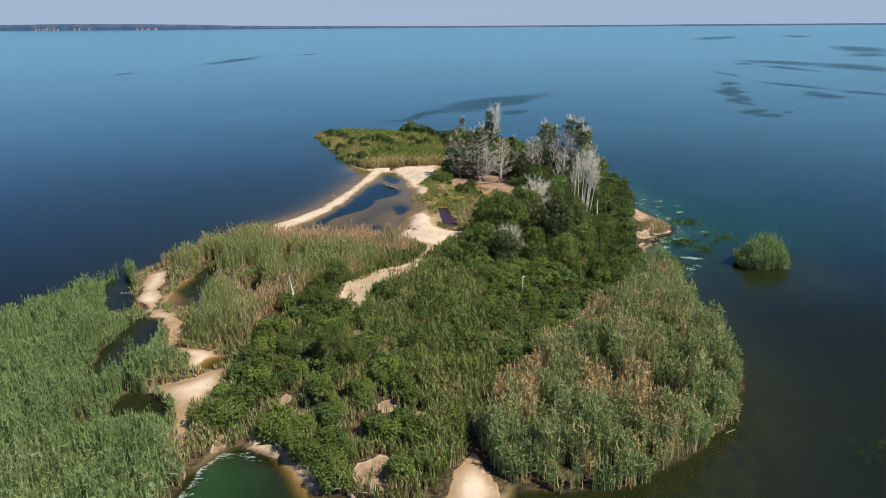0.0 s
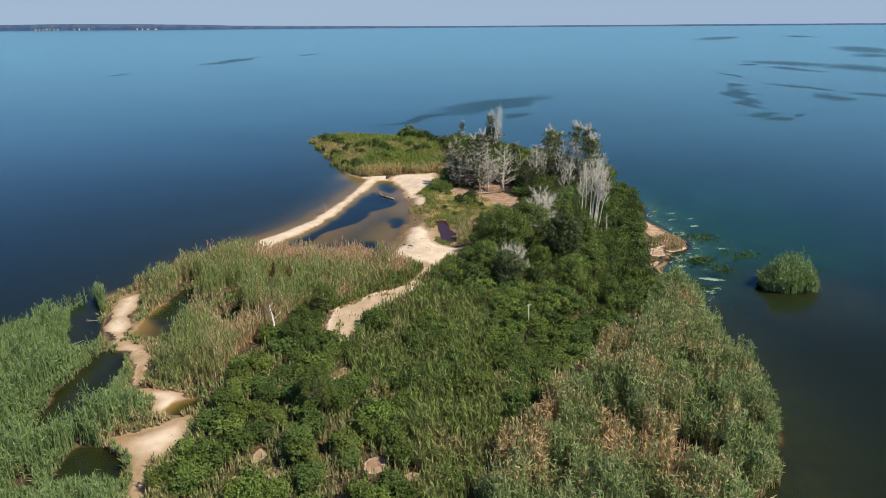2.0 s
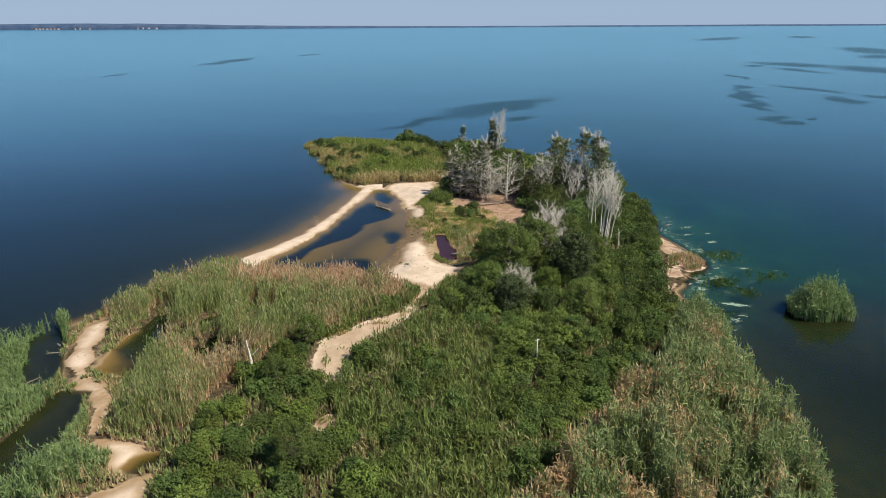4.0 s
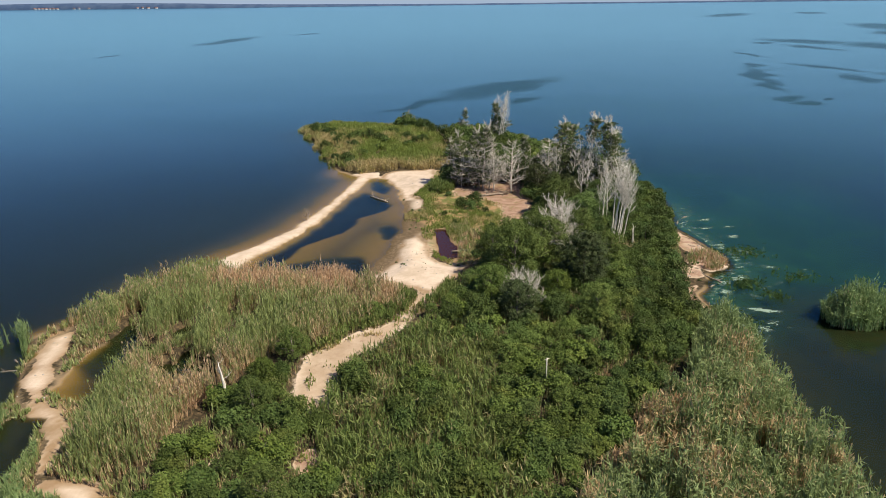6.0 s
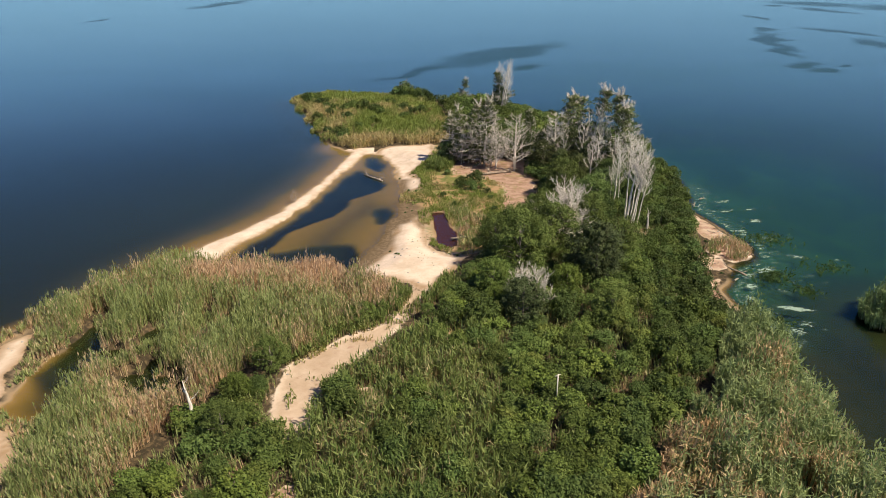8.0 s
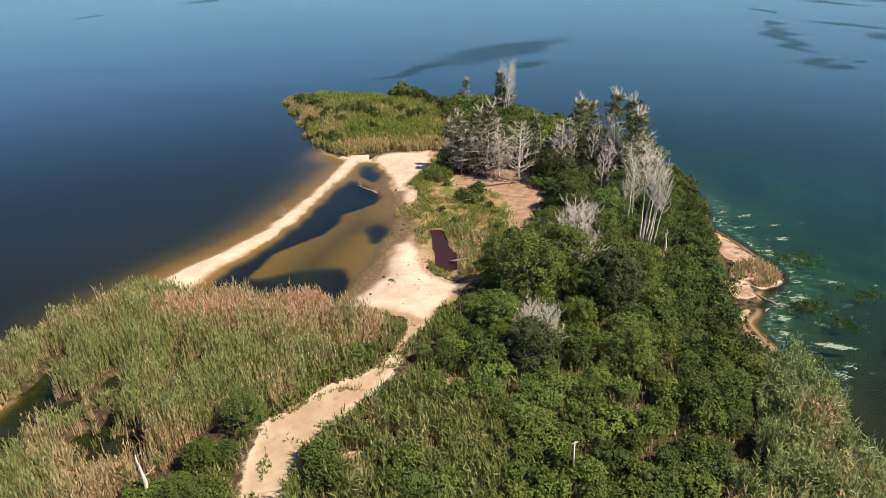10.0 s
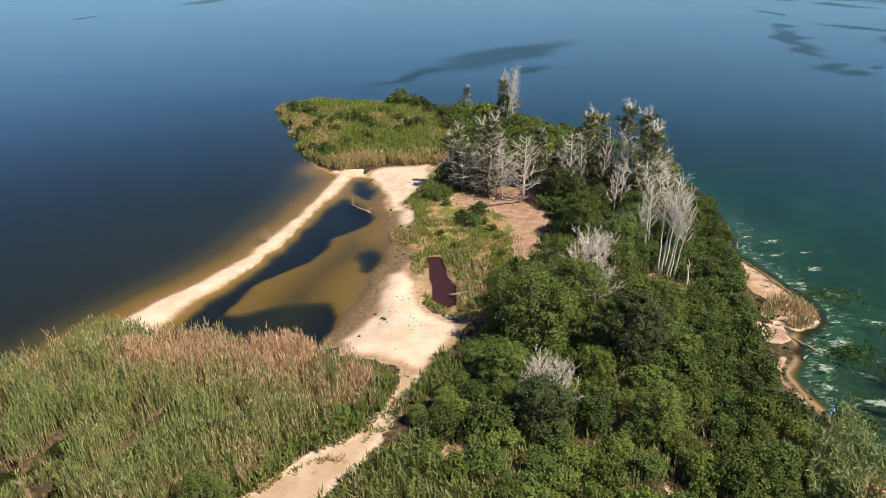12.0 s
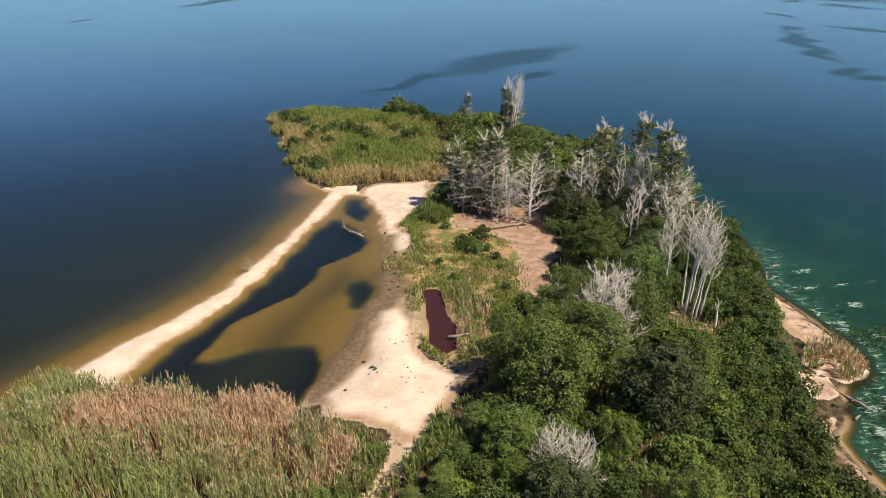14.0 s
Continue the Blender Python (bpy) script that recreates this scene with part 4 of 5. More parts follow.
reed_bed("tall_herbs", "low green herbs fringing the sandy path", [(-2.4, 91.0), (-2.2, 89.0), (-3.2, 86.2), (-5.6, 83.4), (-8.2, 82.2), (-9.4, 79.8), (-11.6, 78.6), (-14.4, 78.2), (-13.2, 82.4), (-10.4, 85.2), (-7.4, 87.4), (-5.2, 91.4)], 22, 0.95, lambda x, y, d: 0.02 + 0.5 * (vnoise(x, y, 2, 40) - 0.4), 110, 0.25, mat=M_RANK, steep=0.35, width=0.085, leaf=0.45, plume=False)
reed_bed("tall_grass", "lush tall green grass at the beach's edge", [(-2.4, 135.4), (-1.6, 138.0), (0.4, 138.6), (1.8, 136.4), (1.4, 133.6), (-0.4, 132.4), (-2.0, 133.2)], 26, 1.3, lambda x, y, d: -0.05 + 0.4 * (vnoise(x, y, 2, 42) - 0.4), 111, 0.1, mat=M_RANK, width=0.08, leaf=0.5, plume=False)
reed_bed("tall_herbs", "thin herbs and grass on the front shore", [(-8.0, 41.0), (-5.4, 39.6), (-1.0, 38.4), (0.2, 41.0), (1.6, 44.4), (0.4, 46), (-3, 47), (-7.4, 45)], 15, 1.0, lambda x, y, d: 0.15 + 0.6 * (vnoise(x, y, 2, 43) - 0.4), 112, 0.4, mat=M_RANK, width=0.08, leaf=0.45, plume=False)
reed_bed("tall_herbs", "green herbs crowding the narrow end of the path", [(-8.6, 93.4), (-6.0, 93.6), (-3.4, 92.4), (-2.3, 91.4), (-0.6, 91.6), (0.8, 94.4), (2.2, 96.4), (3.4, 96.0), (2.6, 93), (1.2, 89.5), (-0.6, 87.2), (-2.2, 87.0), (-3.4, 87.4), (-5.6, 91)], 22, 1.05, lambda x, y, d: 0.10 + 0.6 * (vnoise(x, y, 2, 45) - 0.4), 113, 0.25, mat=M_RANK, width=0.08, leaf=0.45, plume=False)


# ---------------------------------------------------------------- shrubs and trees
def sprays(rng, c, r, count, fill, shoots=11):
    """Leaf places and headings: every lump sends out leafy shoots with gaps between them."""
    lumps = len(c)
    way = rng.normal(size=(lumps, shoots, 3))
    way /= np.linalg.norm(way, axis=2)[:, :, None]
    way[:, :, 2] = np.where(way[:, :, 2] < -0.3, -way[:, :, 2], way[:, :, 2])
    reach = rng.uniform(0.72, 1.28, (lumps, shoots, 1))
    pick, shoot = rng.integers(0, lumps, count), rng.integers(0, shoots, count)
    d = way[pick, shoot] + rng.normal(0, 0.26, (count, 3))
    d /= np.linalg.norm(d, axis=1)[:, None]
    along = fill * 0.72 + (1.08 - fill * 0.72) * np.sqrt(rng.uniform(0, 1, (count, 1)))
    return c[pick] + d * r[pick] * along * reach[pick, shoot], d


def dome(rng, count, radius, height, lumps, length, width, low=0.12, fill=0.9):
    """Leaves over a heap of lumps: a crown with an uneven outline."""
    s = Soup()
    c, r = [], []
    for i in range(lumps):
        a, q = rng.uniform(0, 2 * math.pi), radius * 0.62 * math.sqrt(rng.uniform(0, 1))
        rr = radius * rng.uniform(0.30, 0.52)
        top = height * (1 - 0.55 * (q / radius) ** 2) * rng.uniform(0.75, 1.0)
        c.append((q * math.cos(a), q * math.sin(a), max(top - rr * 0.9, rr * 0.5)))
        r.append((rr, rr, rr * rng.uniform(0.8, 1.05)))
    c, r = np.array(c), np.array(r)
    p, d = sprays(rng, c, r, count, fill)
    skirt = rng.uniform(0, 1, count) < 0.16
    p[skirt, 2] *= rng.uniform(0.15, 0.8, skirt.sum())
    p[:, 2] = np.maximum(p[:, 2], low)
    n = d + rng.normal(0, 0.55, d.shape) + [0, 0, 0.25]
    s.leaves(p, n, length, width, rng)
    return s


def shrub_stem(rng, count, radius, height, thick):
    s = Soup()
    a, q = rng.uniform(0, 6.28), radius * 0.2
    s.tube([(0, 0, -0.25), (q * math.cos(a), q * math.sin(a), height * 0.4), (0, 0, height * 0.75)], [thick, thick * 0.7, thick * 0.25], 5)
    return s


def shrub(name, seed, radius, height, count, mat, label, group, length=0.175, width=0.115, lumps=15):
    rng = np.random.default_rng(seed)
    ob = thing(name, label, "shrub", group)
    part("stem", shrub_stem(rng, 1, radius, height, 0.07).mesh("stem", M_BARK), ob)
    part("crown", dome(rng, count, radius, height, lumps, length, width).mesh("crown", mat), ob)
    return ob


def leafy_tree(seed, height, radius, count, mat, label, length=0.21, width=0.13, lumps=44):
    rng = np.random.default_rng(seed)
    ob = thing("tree", label, "tree", "leafy trees")
    tr = Soup()
    bend = rng.normal(0, 0.12, 2)
    tr.tube([(0, 0, -0.4), (bend[0], bend[1], height * 0.3), (bend[0] * 2, bend[1] * 2, height * 0.75)], [0.17, 0.13, 0.04], 7)
    part("trunk", tr.mesh("trunk", M_BARK, smooth=True), ob)
    s = Soup()
    for i in range(lumps):
        f = (i + 0.5) / lumps
        zc = height * (0.22 + 0.68 * f)
        q = radius * math.sqrt(max(0.04, 1 - (1.65 * f - 0.62) ** 2)) * rng.uniform(0.45, 0.85)
        a = i * 2.4 + rng.uniform(-0.4, 0.4)
        c = np.array([q * math.cos(a), q * math.sin(a), zc])
        rr = radius * rng.uniform(0.20, 0.42)
        p, d = sprays(rng, c[None], np.array([[rr, rr, rr * 0.8]]), count // lumps, 0.7, 9)
        p[:, 2] = np.maximum(p[:, 2], 0.25)
        s.leaves(p, d + rng.normal(0, 0.6, d.shape) + [0, 0, 0.3], length, width, rng)
        if i % 4 == 0:
            lb = Soup()
            lb.tube([(bend[0], bend[1], height * (0.15 + 0.4 * f)), tuple(c * [0.5, 0.5, 0.85]), tuple(c)], [0.07, 0.05, 0.015], 5)
            part("limb", lb.mesh("limb", M_BARK, smooth=True), ob)
    part("crown", s.mesh("crown", mat), ob)
    return ob


def limb_mesh(rng, start, heading, length, thick, rise, twigs, fine, sag, wood, lift=0.25, wild=0.13):
    """One limb; its side twigs go to wood."""
    s = Soup()
    pts, rad = [Vector(start)], [thick]
    d = Vector(heading).normalized()
    n = 5
    for i in range(n):
        d = (d + Vector((rng.normal(0, wild), rng.normal(0, wild), rise * (i + 1) / n + rng.normal(0, 0.08) - sag))).normalized()
        pts.append(pts[-1] + d * (length / n))
        rad.append(thick * (1 - (i + 1) / (n + 0.6)) + 0.006)
    s.tube(pts, rad, 5)
    for i in range(twigs):
        f = rng.uniform(0.2, 0.98) * n
        q = int(min(f, n - 1))
        p = pts[q].lerp(pts[q + 1], f - q)
        along = (pts[q + 1] - pts[q]).normalized()
        sd = along.cross(Vector((rng.normal(), rng.normal(), rng.normal()))).normalized()
        e = (along * rng.uniform(0.4, 1.0) + sd * rng.uniform(0.5, 1.0) + Vector((0, 0, lift))).normalized()
        ln = length * rng.uniform(0.16, 0.42)
        mid = p + e * ln * 0.5 + Vector((rng.normal(0, 0.05), rng.normal(0, 0.05), rng.normal(0, 0.05))) * ln
        wood.tube([p, mid, p + (e + Vector((rng.normal(0, wild), rng.normal(0, wild), lift * 0.8))).normalized() * ln], [thick * 0.42 * fine, thick * 0.3 * fine, 0.008], 3, False)
    return s


def dead_tree(seed, height, limbs, reach, rise, label, lean=(0.0, 0.0), thick=0.16, low=0.3, twigs=9, group="dead trees", mat=None, sag=0.0, up=0.35, slim=1.0):
    rng = np.random.default_rng(seed)
    mat = mat or M_DEAD
    ob = thing("dead_tree", label, "tree", group)
    tr = Soup()
    pts, rad = [], []
    for i in range(9):
        f = i / 8
        pts.append(Vector((lean[0] * height * f ** 1.3 + rng.normal(0, 0.022) * (f > 0), lean[1] * height * f ** 1.3 + rng.normal(0, 0.022) * (f > 0), height * f - 0.3 * (f == 0))))
        rad.append(thick * (1 - f) ** 0.8 + 0.018)
    tr.tube(pts, rad, 7)
    part("trunk", tr.mesh("trunk", mat, smooth=True), ob)
    for i in range(limbs):
        f = low + (0.97 - low) * (i + rng.uniform(0, 1)) / limbs
        q = min(int(f * 8), 7)
        p = pts[q].lerp(pts[q + 1], f * 8 - q)
        a = i * 2.4 + rng.uniform(-0.5, 0.5)
        ln = reach * (1.15 - 0.75 * f) * rng.uniform(0.7, 1.2)
        wood = Soup()
        lm = limb_mesh(rng, p, (math.cos(a), math.sin(a), up), ln, (0.014 + 0.034 * (1 - f) + 0.007 * ln) * slim, rise, twigs, 1.0, sag, wood)
        tagged(part("twig", wood.mesh("twig", mat), part("limb", lm.mesh("limb", mat), ob)), kind="stuff")
    return ob


def conifer(seed, height, radius, green_at, label, limbs=56, fan=9, droop=0.0):
    """A half-dead tree: pale bare limbs, olive foliage left on some, a fan of white twigs on top."""
    rng = np.random.default_rng(seed)
    ob = thing("conifer", label, "tree", "half-dead conifers")
    stems = [Vector((0, 0, 0))] + [Vector((rng.normal(0, 0.5), rng.normal(0, 0.5), 0)) for i in range(2)]
    axes = []
    for k, o in enumerate(stems):
        tall = height * (0.88, 0.72, 0.62)[k]
        lean = Vector((rng.normal(0, 0.07), rng.normal(0, 0.07), 1))
        pts = [o + lean * (tall * i / 6) + Vector((rng.normal(0, 0.07), rng.normal(0, 0.07), -0.3 * (i == 0))) for i in range(7)]
        tr = Soup()
        tr.tube(pts, [(0.12, 0.09, 0.08)[k] * (1 - i / 6) + 0.02 for i in range(7)], 6)
        part("trunk", tr.mesh("trunk", M_DEAD, smooth=True), ob)
        axes.append(pts)
    needles = Soup()
    for i in range(limbs + fan):
        top = i >= limbs
        f = 0.07 + 0.87 * i / limbs if not top else rng.uniform(0.82, 0.99)
        pts = axes[0 if top or f > 0.6 else int(rng.integers(0, 3))]
        u = min(f / 0.9, 0.98) * 6
        p = pts[int(u)].lerp(pts[int(u) + 1], u - int(u))
        a = i * 2.4 + rng.uniform(-0.5, 0.5)
        oval = max(0.16, min(1.0, 1.28 * (1.04 - f)) * min(1.0, 0.35 + 2.6 * f))
        ln = radius * oval * rng.uniform(0.65, 1.2) if not top else radius * rng.uniform(0.3, 0.55)
        up = rng.normal(0.05, 0.25) + 0.55 * f * f - droop if not top else rng.uniform(0.5, 1.5)
        wood = Soup()
        lm = limb_mesh(rng, p, (math.cos(a), math.sin(a), up), ln, 0.066, 0.14 - droop * 0.3, 9, 1.2, 0.0, wood, 0.16 if not top else 0.25, 0.20)
        tagged(part("twig", wood.mesh("twig", M_TWIG), part("limb", lm.mesh("limb", M_DEAD if top else M_TWIG), ob)), kind="stuff")
        if not top and rng.uniform() < green_at(f):
            d = Vector((math.cos(a), math.sin(a), up)).normalized()
            for q in (0.15, 0.34, 0.54) if f < 0.45 else (0.3, 0.58, 0.85):
                c = np.array(p + d * (ln * q) + Vector((rng.normal(0, 0.2), rng.normal(0, 0.2), 0.06 * ln)))
                m = int(rng.integers(20, 34))
                g = rng.normal(size=(m, 3))
                g /= np.linalg.norm(g, axis=1)[:, None]
                needles.leaves(c + g * rng.uniform(0.15, 0.50, (m, 1)) * [1, 1, 0.7], g + rng.normal(0, 0.5, g.shape) + [0, 0, 0.4], 0.27, 0.12, rng)
    if needles.n:
        part("needles", needles.mesh("needles", M_NEEDLE), ob, "olive green needles on part of the limbs")
    return ob


def spread_out(poly, gap, rng, tries, keep_off=(), ragged=0.5, fits=None):
    """Places at least gap(x, y) apart."""
    p = np.array(poly, float)
    x, y = rng.uniform(p[:, 0].min(), p[:, 0].max(), tries), rng.uniform(p[:, 1].min(), p[:, 1].max(), tries)
    ok = depth_in(poly, x, y) + wobble(x, y, 81) * ragged > 0.35
    for q in keep_off:
        ok &= depth_in(q, x, y) + wobble(x, y, 82) * 0.5 < (-1.2 if q is PATHWAY else -0.95)
    ok &= bare_mask(x, y, 0.7) < 0.3
    if fits is not None:
        ok &= fits(x, y)
    x, y = x[ok], y[ok]
    g = gap(x, y)
    kx, ky, keep = [], [], []
    for i in range(len(x)):
        if not kx or np.min((np.array(kx) - x[i]) ** 2 + (np.array(ky) - y[i]) ** 2) > g[i] ** 2:
            kx.append(x[i])
            ky.append(y[i])
            keep.append(g[i])
    return list(zip(kx, ky, keep))


def plant(kinds, places, rng, size, sink=0.05):
    """The first places take the kinds themselves, the rest copies."""
    zs = ground_z(np.array([p[0] for p in places]), np.array([p[1] for p in places]))
    for i, (x, y, g) in enumerate(places):
        s = size(x, y, g) * rng.uniform(0.85, 1.15)
        m = scaled(x, y, zs[i] - sink, rng.uniform(0, 360), s, rng.uniform(0.85, 1.15))
        if i < len(kinds):
            kinds[i].matrix_basis = m
        else:
            copy_thing(kinds[i % len(kinds)], m)


KEEP_OFF = [BEACH, PATHWAY, BEACH_W, BEACH_WB, BEACH_WC, BEACH_WD, FRONT_SAND, BROWN]
rng = np.random.default_rng(5)


def herb_land(x, y):
    return depth_in(HERBS, x, y) > 0.5


def slope_land(x, y):
    return (x > 19.5 + 0.10 * (y - 85)) & (y > 86) & (y < 140)


dark = [shrub("shrub", 200 + i, 1.5, 2.1, 3000, M_SHRUB, "dense dark green shrub in the island's thicket", "thicket shrubs") for i in range(6)]
spots = spread_out(THICKET, lambda x, y: 1.25 + 0.75 * vnoise(x, y, 5, 91), rng, 6500, KEEP_OFF, fits=lambda x, y: ~slope_land(x, y) & (~herb_land(x, y) | (vnoise(x, y, 4, 92) > 0.55)))
print("shrubs", len(spots))
west = [p for p in spots if p[1] < 74][:300]
plant(dark, west, rng, lambda x, y, g: 0.30 + 0.38 * g)
tall = [shrub("tall_shrub", 220 + i, 1.5, 2.4, 2400, M_SHRUB, "tall dense green shrub in the wooded half", "tall shrubs", 0.17, 0.105) for i in range(5)]
plant(tall, [p for p in spots if p[1] >= 74][:175], rng, lambda x, y, g: 0.32 + 0.36 * g)
back = [shrub("tall_shrub", 240 + i, 1.5, 2.4, 800, M_SHRUB, "dense green shrub in the far wood", "far shrubs", 0.30, 0.18) for i in range(3)]
plant(back, [(x, y, 1.7) for x, y, g in spread_out(BACKWOOD, lambda x, y: 2.2 + 0 * x, rng, 1500)], rng, lambda x, y, g: 0.36 + 0.44 * g)
low = [shrub("low_shrub", 230 + i, 1.15, 1.35, 980, M_SHRUB_SHADED, "low rounded shrub on the island's slope, leaves coloured darker for shade", "slope shrubs", 0.16, 0.105, 9) for i in range(4)]
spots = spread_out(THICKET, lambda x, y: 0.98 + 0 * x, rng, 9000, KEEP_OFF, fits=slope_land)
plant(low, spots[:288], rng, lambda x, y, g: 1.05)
bright = [shrub("leafy_bush", 250 + i, 1.35, 1.9, 2300, M_BUSH, "fresh green leafy bush among darker shrubs", "leafy bushes", 0.18, 0.12, 12) for i in range(3)]
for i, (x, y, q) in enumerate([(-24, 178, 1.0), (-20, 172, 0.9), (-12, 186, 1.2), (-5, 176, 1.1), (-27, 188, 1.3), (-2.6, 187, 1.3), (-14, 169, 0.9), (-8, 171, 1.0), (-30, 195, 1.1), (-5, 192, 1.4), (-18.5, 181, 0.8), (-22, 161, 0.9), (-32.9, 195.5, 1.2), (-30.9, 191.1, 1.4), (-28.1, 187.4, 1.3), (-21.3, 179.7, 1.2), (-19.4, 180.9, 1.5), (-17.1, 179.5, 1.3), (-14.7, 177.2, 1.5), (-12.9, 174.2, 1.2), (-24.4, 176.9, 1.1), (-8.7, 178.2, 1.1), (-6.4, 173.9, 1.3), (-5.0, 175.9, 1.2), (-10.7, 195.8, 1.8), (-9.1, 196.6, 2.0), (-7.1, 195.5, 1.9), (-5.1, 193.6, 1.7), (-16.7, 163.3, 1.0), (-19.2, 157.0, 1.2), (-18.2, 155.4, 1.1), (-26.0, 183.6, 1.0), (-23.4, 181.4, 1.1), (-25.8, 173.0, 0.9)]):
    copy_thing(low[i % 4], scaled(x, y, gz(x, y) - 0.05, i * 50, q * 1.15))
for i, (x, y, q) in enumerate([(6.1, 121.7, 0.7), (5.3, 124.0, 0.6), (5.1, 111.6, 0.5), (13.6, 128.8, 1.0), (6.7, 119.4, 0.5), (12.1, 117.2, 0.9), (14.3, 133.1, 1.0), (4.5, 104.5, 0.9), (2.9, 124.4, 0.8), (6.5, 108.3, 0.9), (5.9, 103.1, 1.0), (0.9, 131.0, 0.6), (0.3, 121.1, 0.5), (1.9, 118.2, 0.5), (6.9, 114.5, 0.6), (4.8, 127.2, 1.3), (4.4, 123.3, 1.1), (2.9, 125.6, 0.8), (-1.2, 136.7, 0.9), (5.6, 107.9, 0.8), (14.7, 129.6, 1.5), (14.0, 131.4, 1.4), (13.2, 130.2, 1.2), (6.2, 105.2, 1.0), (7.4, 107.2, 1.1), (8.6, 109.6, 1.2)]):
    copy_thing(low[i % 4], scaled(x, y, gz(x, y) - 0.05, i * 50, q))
spots = spread_out(THICKET, lambda x, y: 3.6 + 0 * x, rng, 900, KEEP_OFF, fits=lambda x, y: ~slope_land(x, y) & ~herb_land(x, y))
plant(bright, spots[:75], rng, lambda x, y, g: 1.0)

leafy = [leafy_tree(300, 6.5, 2.9, 12400, M_TREE, "broad green leafy tree above the thicket", 0.17, 0.11), leafy_tree(301, 6.0, 2.6, 10500, M_BUSH, "fresh green leafy tree above the thicket", 0.17, 0.11),
         leafy_tree(302, 6.0, 2.7, 7600, M_GREYLEAF, "grey-green leafy tree in the thicket", 0.32, 0.10),
         leafy_tree(303, 6.5, 2.3, 4600, M_NEEDLE, "olive green tree among dead conifers", 0.24, 0.12), leafy_tree(304, 6.5, 2.9, 3700, M_SHRUB, "green leafy tree in the far wood", 0.28, 0.17)]
LEAFY = [(1.0, 139.2, 3.2, 4), (0.6, 141.4, 3.6, 4), (8.3, 95.6, 7.2, 0), (5.4, 89.8, 4.4, 1), (15.4, 93.2, 6.6, 2), (12.0, 99.4, 6.0, 0), (16.2, 119.6, 5.2, 0), (18.4, 111.0, 5.4, 0), (16.6, 104.2, 5.2, 0), (12.4, 107.6, 4.6, 0), (6.2, 100.2, 4.4, 0),
         (19.2, 99.0, 4.4, 0), (5.4, 86.6, 4.2, 1), (12.2, 90.4, 4.9, 1), (15.2, 84.6, 3.8, 0), (-9.6, 57.6, 3.7, 0), (-14.0, 73.6, 3.5, 1), (-12.4, 77.4, 3.0, 0), (-13.6, 69.0, 3.0, 0), (-1.0, 152.0, 3.4, 0),
         (3.0, 143.0, 4.2, 0), (9.8, 149.0, 3.8, 0), (16.0, 147.0, 4.6, 0), (22.0, 144.0, 5.0, 0), (27.2, 139.0, 6.0, 0), (30.4, 131.5, 5.4, 0), (7.0, 160.0, 3.6, 0), (14.2, 166.0, 3.6, 0), (20.0, 160.0, 4.4, 0),
         (26.6, 150.0, 5.0, 0), (18.2, 127.0, 4.6, 0), (22.4, 121.0, 4.8, 0), (27.4, 124.6, 5.0, 0), (14.6, 126.0, 3.2, 0), (1.4, 171.0, 2.4, 0), (10.6, 176.0, 4.4, 0), (-7.6, 196.0, 3.4, 0),
         (20.6, 116.4, 4.6, 2), (15.0, 131.2, 4.8, 3), (17.2, 128.6, 5.0, 3), (19.2, 125.6, 5.0, 3), (16.6, 123.8, 4.0, 3), (20.2, 130.4, 6.0, 3), (22.6, 127.4, 6.0, 3), (21.8, 119.8, 4.6, 3), (14.0, 134.4, 4.6, 3), (17.6, 132.4, 5.4, 3), (23.6, 121.4, 5.4, 3), (19.6, 133.0, 7.4, 3), (24.0, 129.4, 6.2, 3), (16.0, 136.6, 6.2, 3), (22.0, 136.4, 7.0, 3), (26.4, 130.4, 5.8, 3), (21.0, 127.2, 6.4, 3), (24.8, 124.6, 5.4, 3), (3.0, 140.4, 6.0, 3), (7.0, 138.4, 6.4, 3), (11.4, 176.8, 6.6, 3), (12.6, 138.6, 5.6, 3), (18.6, 123.6, 5.4, 3), (3.9, 125.9, 2.2, 0), (0.6, 138.4, 3.2, 2), (25.4, 117.4, 3.6, 0), (9.4, 103.0, 4.2, 0), (-7.4, 85.4, 1.6, 0), (-6.1, 85.7, 1.8, 0), (-4.9, 86.8, 1.4, 0), (7.6, 84.8, 4.2, 2), (1.2, 87.4, 1.9, 0), (2.4, 90.2, 2.3, 1), (-0.7, 86.0, 1.5, 0), (3.4, 93.0, 2.2, 0), (-7.6, 86.0, 1.3, 1)]
used = set()
for x, y, tall, kind in LEAFY:
    kind = 4 if kind == 0 and y > 122 else kind
    tall *= 1.12 if kind == 3 else 1.0
    m = scaled(x, y, gz(x, y) - 0.05, (x * 77 + y * 31) % 360, tall / (6.5, 6.0, 6.0, 6.5, 6.5)[kind])
    if kind in used:
        copy_thing(leafy[kind], m)
    else:
        leafy[kind].matrix_basis = m
        used.add(kind)

